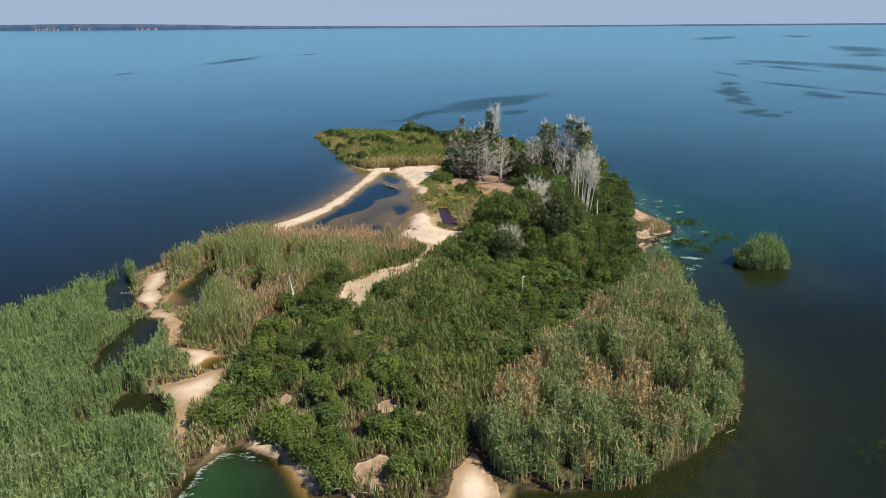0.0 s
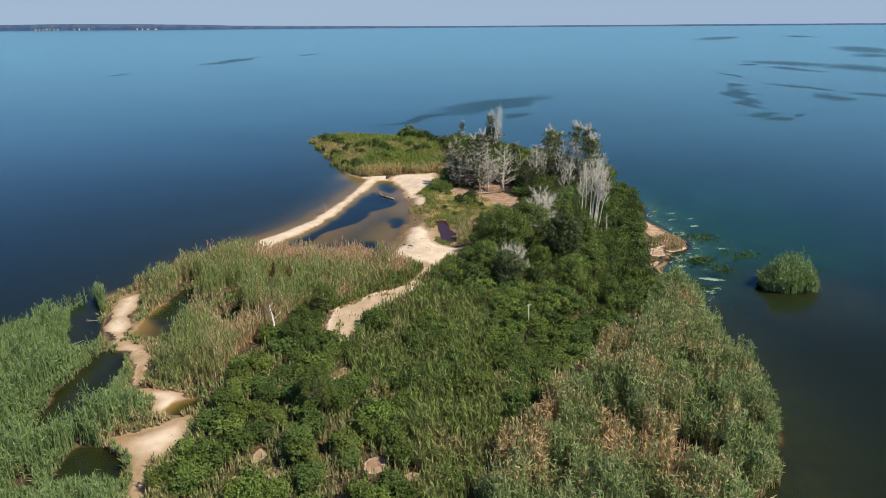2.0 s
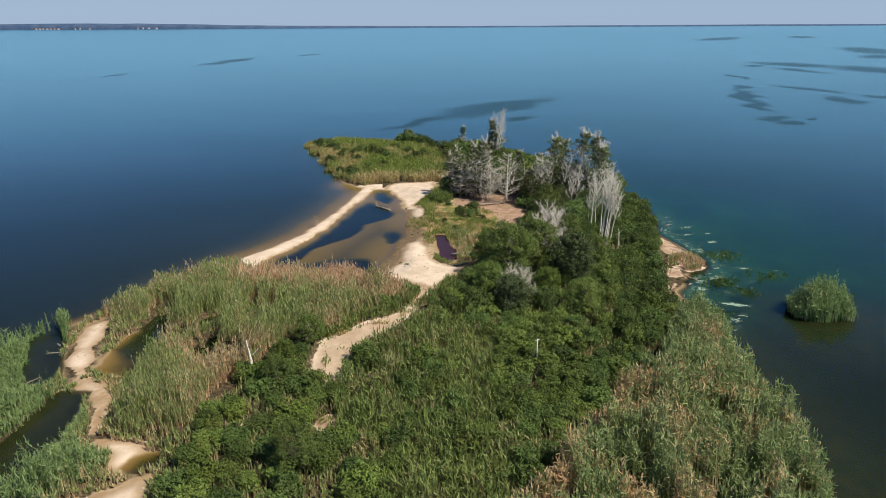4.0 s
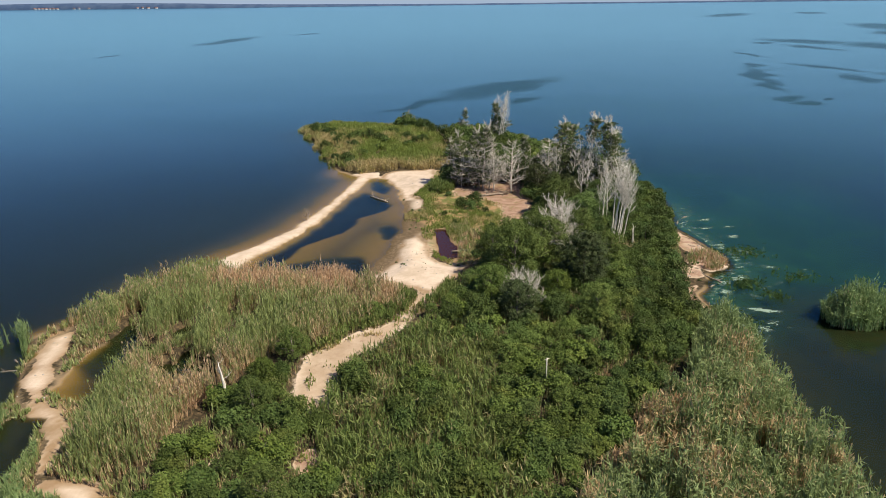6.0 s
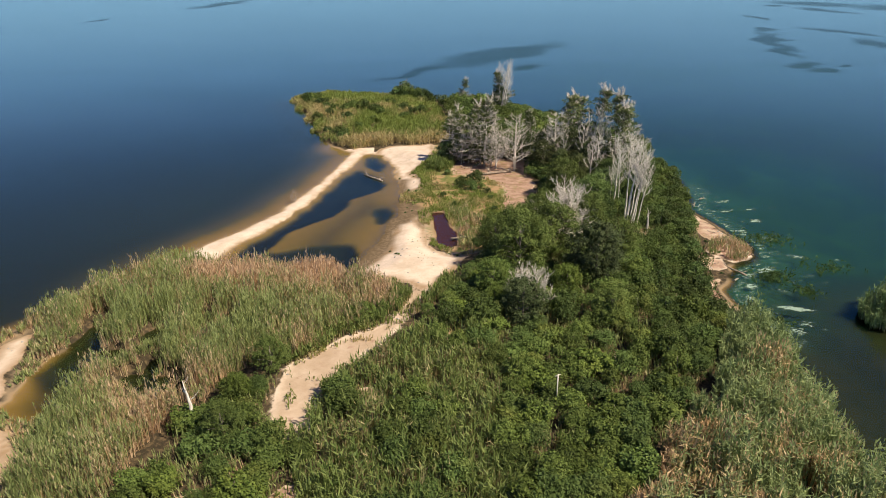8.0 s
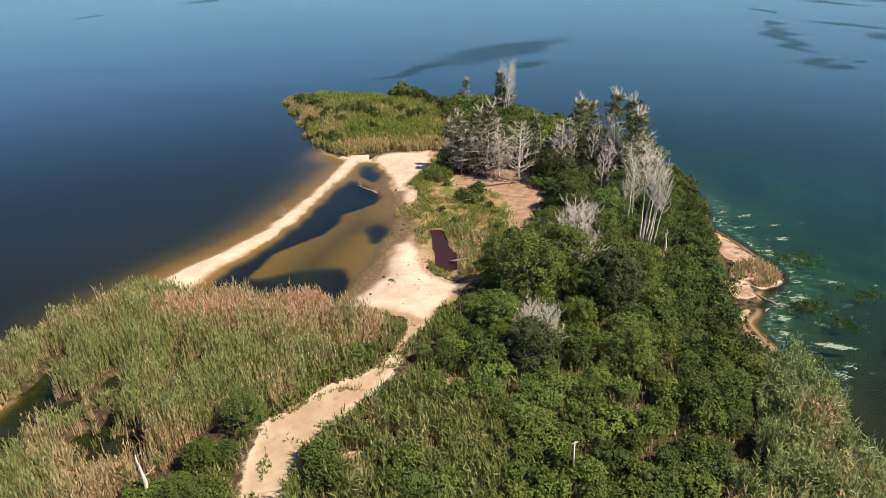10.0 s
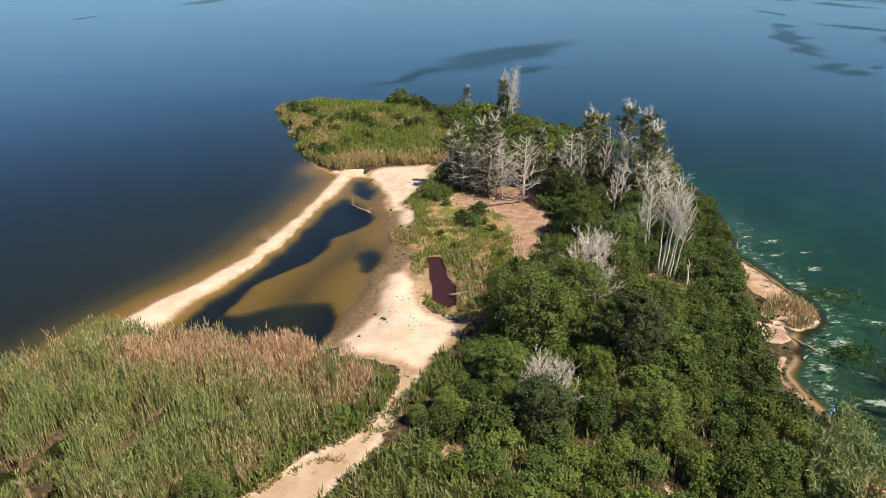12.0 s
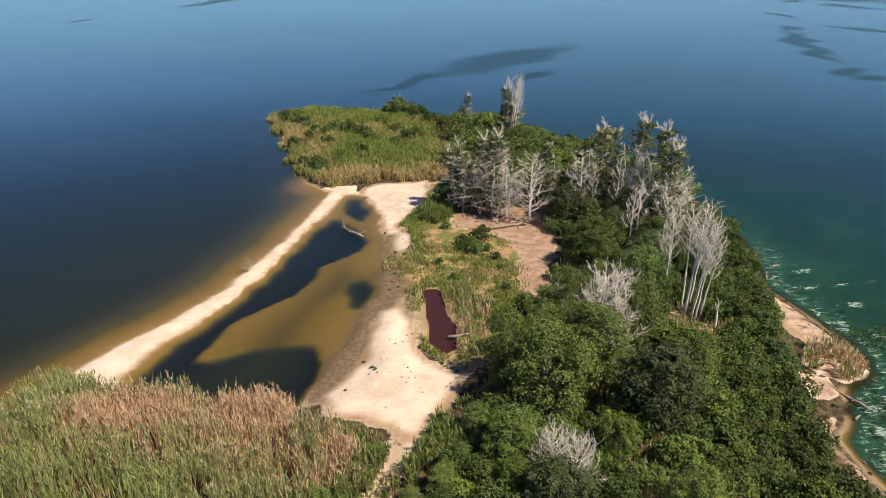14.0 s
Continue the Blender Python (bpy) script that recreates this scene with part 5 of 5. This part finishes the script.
cones = [conifer(400, 12.0, 3.9, lambda f: 0.66, "half-dead conifer with tangled bare grey limbs", 88, 5, 0.06), conifer(401, 12.0, 3.4, lambda f: 0.62 + 0.3 * (f > 0.6), "grey conifer, still green near its top", 74, 4, 0.05),
         conifer(402, 12.0, 3.5, lambda f: 0.86, "olive green conifer with a fan of bleached twigs on top", 62, 6)]
CONES = [(6.4, 135.0, 12.2, 0), (3.4, 137.4, 10.4, 0), (18.6, 135.2, 13.0, 1), (20.6, 136.2, 11.6, 1), (22.6, 133.4, 13.8, 2), (25.6, 128.0, 12.8, 2), (23.6, 126.4, 11.8, 2), (12.2, 176.0, 9.4, 2), (27.2, 131.6, 11.0, 2),
         (14.6, 140.0, 8.6, 1), (8.6, 141.0, 9.0, 0), (5.0, 139.0, 11.0, 0), (2.0, 139.6, 8.6, 0), (4.2, 185.0, 6.4, 2), (14.4, 102.8, 7.0, 0)]
used = set()
for x, y, tall, kind in CONES:
    m = scaled(x, y, gz(x, y), (x * 53 + y * 17) % 360, tall / 12.0 * 0.98, 0.97)
    if kind in used:
        copy_thing(cones[kind], m)
    else:
        cones[kind].matrix_basis = m
        used.add(kind)

whites = [dead_tree(500, 11.0, 20, 2.8, 0.22, "tall bleached dead tree, bare of bark", (0.15, 0.03), 0.105, 0.50, 10, up=0.85, slim=1.15), dead_tree(501, 8.5, 16, 2.1, 0.35, "slender bleached dead tree without leaves", (0.03, -0.02), 0.09, 0.38, 12, up=0.8),
          dead_tree(502, 9.0, 40, 3.0, 0.18, "bare grey dead tree on open brown ground", (0.02, 0.0), 0.17, 0.14, 18, sag=0.03)]
WHITES = [(22.0, 109.0, 12.8, 0, 5), (22.4, 109.6, 13.6, 0, 30), (22.6, 108.6, 12.0, 0, 335), (22.3, 110.4, 13.0, 0, 60), (22.9, 109.4, 12.4, 0, 350), (23.0, 110.6, 11.6, 0, 20), (22.7, 108.0, 11.6, 0, 15), (23.3, 108.6, 10.4, 0, 330), (21.6, 113.6, 10.4, 1, 0), (21.6, 115.4, 7.4, 1, 120),
          (22.9, 116.6, 8.6, 1, 250), (20.0, 121.6, 9.2, 1, 30), (21.2, 123.4, 9.6, 1, 80), (24.6, 122.0, 10.4, 0, 140), (26.2, 125.0, 11.0, 0, 70), (10.9, 132.6, 9.0, 2, 0), (12.0, 175.0, 14.6, 0, 10), (11.2, 175.8, 13.6, 0, 60), (12.4, 174.4, 13.0, 0, 300), (11.6, 174.6, 14.0, 0, 340), (8.2, 133.6, 7.0, 2, 140),
          (18.0, 131.0, 8.6, 1, 200), (23.8, 130.6, 12.6, 0, 220), (21.6, 132.0, 13.0, 0, 330), (16.8, 133.0, 9.6, 2, 60), (20.2, 129.6, 10.0, 1, 20)]
used = set()
for x, y, tall, kind, turn in WHITES:
    m = scaled(x, y, gz(x, y), turn, tall * (0.80, 0.84, 0.95)[kind] / (11.0, 8.5, 9.0)[kind])
    if kind in used:
        copy_thing(whites[kind], m)
    else:
        whites[kind].matrix_basis = m
        used.add(kind)

bushy = [dead_tree(520, 3.8, 40, 1.9, 0.28, "bleached dead bush with tangled twigs", (0.0, 0.0), 0.06, 0.2, 14, "dead bushes", slim=0.85, up=0.45), dead_tree(521, 2.4, 12, 1.4, 0.3, "small bare reddish bush at the islet's end", (0.0, 0.0), 0.06, 0.1, 10, "dead bushes", M_DRIFT)]
BUSHY = [(9.0, 87.0, 4.8, 0, 0), (14.2, 101.6, 5.6, 0, 90), (13.6, 103.2, 6.6, 0, 200), (11.2, 109.0, 3.0, 0, 300), (7.8, 88.6, 3.6, 0, 150), (-9.2, 197.0, 5.2, 1, 0), (-19.8, 120.8, 1.2, 1, 100), (15.6, 106.0, 5.6, 0, 20)]
used = set()
for x, y, tall, kind, turn in BUSHY:
    m = scaled(x, y, gz(x, y), turn, tall / (4.2, 3.0)[kind])
    if kind in used:
        copy_thing(bushy[kind], m)
    else:
        bushy[kind].matrix_basis = m
        used.add(kind)

snag = dead_tree(540, 3.3, 4, 1.1, 0.5, "short white snag rising from the shrubs", (-0.10, 0.02), 0.15, 0.6, 2, "snags")
snag.matrix_basis = scaled(-16.0, 70.4, gz(-16.0, 70.4), 0, 1.15)
copy_thing(snag, scaled(24.2, 107.2, gz(24.2, 107.2), 80, 0.75))

# ---------------------------------------------------------------- undergrowth, grass and tufts
rng = np.random.default_rng(9)
x, y = scatter(THICKET, 8, rng, 1.2, KEEP_OFF + [BEACH_W])
ok = (bare_mask(x, y) < rng.uniform(0.2, 0.95, len(x))) & ~slope_land(x, y)
x, y = x[ok], y[ok]
s = stand(x, y, rng.uniform(0.5, 1.0, len(x)), 0.12 + 0.5 * (vnoise(x, y, 4, 61) - 0.4), rng, 4, 0.07, 0.42, False, extra=1)
x, y = scatter(THICKET, 16, rng, 0.8, KEEP_OFF)
ok = slope_land(x, y)
f2 = stand(x[ok], y[ok], rng.uniform(0.3, 0.6, ok.sum()), 0.05 + 0.3 * vnoise(x[ok], y[ok], 3, 66), rng, 3, 0.06, 0.3, False, extra=0)
s.add(np.concatenate(f2.v), np.concatenate(f2.f), np.concatenate(f2.a))
tagged(new("undergrowth", s.mesh("undergrowth", M_REED, "dry")), "green herbs and grass under the shrubs", "undergrowth", kind="stuff")
x, y = scatter(MEADOW, 60, rng, 0.9, [REDPOOL])
ok = rng.uniform(0, 1, len(x)) < soft(vnoise(x, y, 2.4, 62) + 0.5 * vnoise(x, y, 0.7, 63), 0.54, 1.06) * np.where(depth_in(BROWN, x, y) + wobble(x, y, 72) > 0, 0.16, 1.0)
x, y = x[ok], y[ok]
x2, y2 = scatter(PATHWAY, 45, rng, 1.2)
ok = rng.uniform(0, 1, len(x2)) < soft(vnoise(x2, y2, 1.5, 47) + 0.4 * vnoise(x2, y2, 0.6, 48) - 0.32 * soft(depth_in(PATHWAY, x2, y2), 0.1, 0.9), 0.50, 0.95)
x3, y3 = scatter(THICKET, 26, rng, 1.2)
few = (bare_mask(x3, y3) > 0.3) & (rng.uniform(0, 1, len(x3)) < soft(vnoise(x3, y3, 0.8, 49), 0.35, 0.8))
x, y = np.concatenate([x, x2[ok], x3[few]]), np.concatenate([y, y2[ok], y3[few]])
s = stand(x, y, rng.uniform(0.08, 0.42, len(x)), 0.20 + 1.1 * (vnoise(x, y, 3.2, 64) - 0.45) + 0.4 * (vnoise(x, y, 0.8, 67) - 0.5), rng, 3, 0.07, 0.22, False, extra=0)
tagged(new("grass", s.mesh("grass", M_GRASS, "dry")), "patchy green and yellow grass on bare sandy ground", "grass", kind="stuff")


def tuft(seed):
    rng = np.random.default_rng(seed)
    s = dome(rng, 150, 0.5, 0.45, 5, 0.2, 0.08, 0.03)
    return tagged(new("grass_tuft", s.mesh("grass_tuft", M_HERB)), "small green plant tuft on pale sand", "plant", "beach tufts")


tufts = [tuft(600), tuft(601)]
TUFTS = [(-4.6, 101.5, 0.4), (-4.3, 101.2, 0.45), (-2.1, 101.7, 0.4), (-1.8, 101.3, 0.5), (-1.5, 100.7, 0.35), (-2.1, 99.7, 0.45), (-1.7, 99.0, 0.4), (-1.1, 99.7, 0.3), (-2.5, 98.3, 0.3), (-0.6, 98.3, 0.3), (-3.6, 106.1, 0.4), (-3.1, 106.3, 0.35), (-2.2, 107.2, 0.5), (-1.8, 107.5, 0.5), (-1.4, 106.8, 0.4), (-4.0, 135.5, 0.9), (-2.9, 134.7, 0.8), (-6.3, 131.4, 1.1), (-4.6, 125.4, 1.3), (-3.6, 124.6, 1.4), (-5.0, 121.9, 1.3), (-3.6, 121.9, 1.3), (-4.5, 116.2, 1.0), (-3.7, 116.7, 0.9), (-5.4, 102.7, 1.0), (-6.3, 98.5, 0.9), (-2.5, 106.0, 0.5), (-3.1, 105.4, 0.4), (-2.1, 115.1, 1.0), (2.0, 101.2, 1.3), (1.2, 102.1, 1.0), (2.8, 101.6, 1.2), (-4.8, 133.1, 0.9), (-4.2, 131.7, 0.8), (-2.8, 127.9, 1.0), (-1.6, 99.6, 0.35), (-4.0, 123.0, 1.3), (-3.0, 123.8, 1.3), (-2.2, 122.1, 1.2), (-1.0, 120.9, 1.2), (-4.4, 118.0, 0.8), (-1.6, 124.8, 1.0),
         (-9.0, 85.1, 0.8), (-2.8, 89.2, 0.7), (-33.9, 82.8, 0.8), (-26.1, 64.2, 0.9), (-24.3, 56.9, 1.0), (-24.9, 58.6, 1.2), (-23.9, 59.2, 1.0), (33.2, 113.4, 1.0), (30.2, 104.7, 1.3), (29.5, 103.1, 1.2), (33.0, 104.7, 1.6), (30.8, 101.8, 1.3), (33.8, 103.3, 1.2), (32.2, 103.1, 1.2), (29.2, 96.7, 1.2), (27.2, 92.3, 0.9), (28.0, 89.8, 0.9), (30.0, 101.4, 1.0), (34.2, 105.2, 1.0)]
for i, (x, y, q) in enumerate(TUFTS):
    m = scaled(x, y, gz(x, y) - 0.02, i * 67 % 360, q)
    if i < 2:
        tufts[i].matrix_basis = m
    else:
        copy_thing(tufts[i % 2], m)

# ---------------------------------------------------------------- weed and film on the lake
rng = np.random.default_rng(12)
# drifting streaks: middle, half length, half width, heading, flecks
STREAKS = [(33.2, 89.2, 1.5, 0.35, -0.3, 90), (39.1, 101.2, 1.5, 0.4, -0.3, 34), (42.8, 100.4, 1.0, 0.3, 0.2, 16), (35.8, 95.0, 1.0, 0.3, 0.2, 26), (34.0, 92.7, 0.9, 0.4, -0.2, 26), (34.2, 97.7, 1.4, 0.8, 0.3, 40), (32.8, 86.3, 0.8, 0.5, 0.4, 40),
           (34.1, 85.3, 0.6, 0.3, 0.1, 12), (31.6, 84.9, 0.7, 0.8, 0.6, 34), (38.2, 96.3, 0.9, 0.3, 0.3, 16), (39.0, 94.9, 0.6, 0.3, 0.0, 12), (37.8, 120.1, 1.6, 0.5, 0.5, 30), (42.1, 125.4, 1.4, 0.3, 0.4, 14), (39.1, 112.6, 1.0, 0.6, 0.2, 34), (37.9, 106.8, 1.2, 0.5, -0.2, 34),
           (36.7, 116.1, 1.5, 0.4, 0.5, 30), (36.0, 108.9, 0.9, 0.8, 0.3, 30), (32.0, 96.5, 0.9, 0.6, 0.2, 36), (32.2, 98.6, 0.8, 0.3, 0.0, 16), (31.2, 94.0, 0.9, 0.7, 0.4, 40), (30.0, 91.5, 0.7, 0.7, 0.6, 34), (36.6, 123.6, 1.6, 0.4, 0.6, 24), (40.0, 116.7, 1.4, 0.4, 0.3, 24), (43.4, 117.6, 1.2, 0.3, 0.4, 14)]
fx, fy = np.meshgrid(np.arange(26, 58, 0.4), np.arange(80, 134, 0.4))
FX, FY = fx.ravel(), fy.ravel()
off = -depth_in(LAND, FX, FY)
cover = 0.24 * np.exp(-np.maximum(off, 0) / 4.5)
for cx, cy, a, w, turn, n in STREAKS:
    u, v = (FX - cx) * math.cos(turn) + (FY - cy) * math.sin(turn), (FY - cy) * math.cos(turn) - (FX - cx) * math.sin(turn)
    cover = np.maximum(cover, (0.16 + 0.004 * n) * np.exp(-(u / (a * 1.1)) ** 2 - (v / (w * 1.3)) ** 2))
film_mesh = sheet("algae_film", FX, FY, np.full(FX.shape, 0.012), fx.shape[1], fx.shape[0])
film_mesh.attributes.new("cover", "FLOAT", "POINT").data.foreach_set("value", (cover * soft(off, 0.1, 0.8) * soft(FX, 26, 28) * (1 - soft(FX, 50, 57)) * soft(FY, 80, 83) * (1 - soft(FY, 126, 133))).astype(np.float32))
k = Nodes("algae_film")
mp = k.n.new("ShaderNodeMapping")
mp.inputs["Rotation"].default_value, mp.inputs["Scale"].default_value = (0, 0, -0.35), (0.8, 2.0, 1)
k.link(k.geo.outputs["Position"], mp.inputs["Vector"])
threads = k.noise(1.5, 8, 0.72, mp.outputs[0], 1.2)
k.done(k.mix(k.noise(3.0, 4), (0.14, 0.26, 0.18), (0.42, 0.50, 0.42)), 0.7, 0.2)
gone = k.n.new("ShaderNodeBsdfTransparent")
mx = k.n.new("ShaderNodeMixShader")
k.link(k.math("MULTIPLY", k.step(k.math("ADD", threads, k.attr("cover")), 0.70, 0.82), 0.8), mx.inputs[0])
k.link(gone.outputs[0], mx.inputs[1])
k.link(k.bsdf.outputs[0], mx.inputs[2])
k.link(mx.outputs[0], k.out.inputs[0])
film_mesh.materials.append(k.m)
tagged(new("algae_film", film_mesh), "pale streaks of algae drifting by the shore", "algae", kind="stuff")
lx, ly = np.meshgrid(np.arange(-21, -7, 0.35), np.arange(35, 48, 0.35))
LX, LY = lx.ravel(), ly.ravel()
off = -depth_in(LAND, LX, LY)
foam_mesh = sheet("algae_film", LX, LY, np.full(LX.shape, 0.012), lx.shape[1], lx.shape[0])
foam_mesh.attributes.new("cover", "FLOAT", "POINT").data.foreach_set("value", (0.42 * np.exp(-np.maximum(off, 0) / 0.9) * soft(off, 0.05, 0.3) * (1 - soft(LX, -14.5, -11.5)) * soft(LX, -20.5, -19) * soft(LY, 35.5, 38)).astype(np.float32))
foam_mesh.materials.append(film_mesh.materials[0])
tagged(new("algae_film", foam_mesh), "pale green foam along the lagoon's bank", "algae", kind="stuff")
wx, wy = [], []
for cx, cy, a, b, n in [(37.5, 106.5, 3.2, 2.0, 120), (34.2, 96.2, 1.6, 1.4, 110), (36.0, 92.6, 1.2, 1.0, 50), (41.0, 98.5, 2.6, 1.4, 60), (45.5, 92.0, 1.6, 1.0, 40), (30.6, 86.8, 1.0, 1.4, 60), (33.6, 45.5, 3.4, 1.6, 50)]:
    wx.append(cx + a * rng.normal(0, 0.6, n))
    wy.append(cy + b * rng.normal(0, 0.6, n))
wx, wy = np.concatenate(wx), np.concatenate(wy)
s = Soup()
i = np.arange(len(wx))
for q in range(4):
    p = np.stack([wx, wy, rng.uniform(0.02, 0.25, len(wx))], 1) + rng.normal(0, 0.12, (len(wx), 3)) * [1, 1, 0.3]
    s.leaves(p, rng.normal(size=p.shape) * [1, 1, 0.5], 0.4, 0.09, rng)
tagged(new("water_weed", s.mesh("water_weed", M_HERB)), "dark weed breaking the surface of the shallows", "water weed", kind="stuff")


# ---------------------------------------------------------------- driftwood and small things
def driftwood(seed, length, thick, forks, label):
    rng = np.random.default_rng(seed)
    ob = thing("driftwood", label, "log", "driftwood")
    s = Soup()
    pts = [(length * (f - 0.5), rng.normal(0, 0.06) * length * 0.3, thick * 0.8 + 0.05 * math.sin(3 * f)) for f in np.linspace(0, 1, 6)]
    s.tube(pts, [thick * (1 - 0.5 * f) for f in np.linspace(0, 1, 6)], 7)
    part("stem", s.mesh("stem", M_DRIFT, smooth=True), ob)
    for i in range(forks):
        wood = Soup()
        q = Vector(pts[rng.integers(1, 5)])
        lm = limb_mesh(rng, q, (rng.normal(), rng.normal(), 0.5), length * rng.uniform(0.2, 0.4), thick * 0.45, 0.05, 3, 1.0, 0.0, wood)
        tagged(part("twig", wood.mesh("twig", M_DRIFT), part("branch", lm.mesh("branch", M_DRIFT), ob)), kind="stuff")
    return ob


logs = [driftwood(700, 3.4, 0.13, 3, "weathered fallen log with broken branches"), driftwood(701, 2.0, 0.09, 2, "bleached driftwood branch on the shore"), driftwood(702, 1.2, 0.14, 4, "tangled grey root washed ashore")]
LOGS = [(5.1, 133.2, 20, 0.8, 1), (7.1, 132.6, 75, 0.7, 2), (8.7, 131.8, 15, 1.0, 1), (10.2, 133.3, 120, 0.8, 2), (6.2, 135.8, 160, 0.7, 1), (11.2, 134.4, 40, 0.8, 2), (3.0, 135.1, 100, 0.7, 1), (4.6, 137.0, 10, 0.6, 2), (-10.4, 132.2, 132, 1.3, 0), (3.1, 107.2, 12, 0.8, 0), (4.7, 109.9, 150, 0.9, 2), (8.0, 131.0, 15, 1.2, 0), (6.0, 130.0, 30, 1.0, 1), (9.6, 132.6, 200, 1.2, 1), (-6.6, 41.2, 120, 0.9, 0), (-4.6, 40.6, 100, 0.8, 0), (-37.4, 77.4, 10, 1.0, 1), (-38.0, 79.2, 140, 0.8, 2),
        (32.3, 106.0, 70, 0.7, 1), (34.3, 103.1, 20, 0.8, 2), (33.7, 101.8, 150, 0.9, 1), (32.9, 101.6, 110, 0.8, 1), (34.9, 104.3, 60, 0.8, 1), (30.9, 97.9, 118, 0.7, 0), (30.3, 95.6, 40, 1.0, 2), (33.1, 109.3, 130, 0.7, 1), (34.1, 107.0, 15, 0.8, 2),
        (32.6, 111.4, 130, 0.5, 1), (28.1, 91.1, 120, 0.5, 1), (29.6, 99.2, 20, 0.5, 1), (32.1, 108.1, 150, 0.5, 1), (22.4, 48.0, 30, 0.7, 1), (-36.4, 72.0, 60, 0.8, 1), (35.4, 121.4, 30, 1.0, 2), (33.6, 119.0, 70, 1.0, 1), (-27.4, 172.0, 60, 0.8, 1), (-30.0, 179.4, 20, 0.7, 2), (-33.0, 188.0, 70, 0.8, 1), (11.4, 135.2, 75, 0.8, 1), (4.0, 134.4, 20, 0.9, 1), (9.4, 131.0, 100, 0.6, 1)]
used = set()
for x, y, turn, q, kind in LOGS:
    m = scaled(x, y, max(gz(x, y), -0.08), turn, q)
    if kind in used:
        copy_thing(logs[kind], m)
    else:
        logs[kind].matrix_basis = m
        used.add(kind)

stake = thing("stake", "thin pale wooden stake among the shrubs", "stake", "stakes")
q = Soup()
q.tube([(0, 0, -0.3), (0.02, 0, 1.4), (0.03, 0.02, 2.9)], [0.05, 0.045, 0.04], 6)
part("pole", q.mesh("pole", M_DEAD, smooth=True), stake)
q = Soup()
q.tube([(-0.2, 0, 2.78), (0.24, 0.02, 2.84)], [0.035, 0.03], 5)
part("crosspiece", q.mesh("crosspiece", M_DEAD, smooth=True), stake)
stake.matrix_basis = scaled(8.8, 72.6, gz(8.8, 72.6), 20, 1.0)
drum = thing("plastic_drum", "blue plastic drum washed up on the shore", "drum")
q = Soup()
q.tube([(-0.42, 0, 0.28), (-0.40, 0, 0.28), (-0.14, 0, 0.28), (-0.12, 0, 0.28), (0.12, 0, 0.28), (0.14, 0, 0.28), (0.40, 0, 0.28), (0.42, 0, 0.28)], [0.25, 0.28, 0.28, 0.265, 0.265, 0.28, 0.28, 0.25], 14)
part("body", q.mesh("body", M_BLUE), drum)
q = Soup()
q.tube([(0.42, 0.1, 0.38), (0.46, 0.1, 0.38)], [0.05, 0.05], 8)
part("cap", q.mesh("cap", M_STONE), drum, "pale screw cap")
drum.matrix_basis = scaled(28.5, 88.0, gz(28.5, 88.0) - 0.03, 25, 0.9)


# ---------------------------------------------------------------- beach debris
def pebble(seed):
    rng = np.random.default_rng(seed)
    q = Soup()
    v = [(0, 0, 0.09)]
    for ring, (rr, zz) in enumerate(((0.09, 0.06), (0.13, -0.02))):
        for i in range(6):
            a = i * math.pi / 3
            s = rr * rng.uniform(0.75, 1.25)
            v.append((s * math.cos(a), s * math.sin(a), zz))
    f = [(0, 1 + i, 1 + (i + 1) % 6) for i in range(6)]
    for i in range(6):
        f += [(1 + i, 7 + i, 7 + (i + 1) % 6), (1 + i, 7 + (i + 1) % 6, 1 + (i + 1) % 6)]
    q.add(v, f)
    return tagged(new("stone", q.mesh("stone", M_STONE)), "small grey stone lying on pale sand", "stone", "beach stones")


stones = [pebble(800), pebble(801)]
rng = np.random.default_rng(14)
count = 0
for poly, n in ((BEACH, 26), (BEACH_E, 14), (BEACH_EB, 6), (BEACH_W, 8), (BEACH_WD, 6), (SAND_N, 10), (PATHWAY, 6)):
    x, y = scatter(poly, 0.6, rng, 0.2)
    for px, py in list(zip(x, y))[:n]:
        m = scaled(px, py, gz(px, py), rng.uniform(0, 360), rng.uniform(0.5, 1.3))
        if count < 2:
            stones[count].matrix_basis = m
        else:
            copy_thing(stones[count % 2], m)
        count += 1
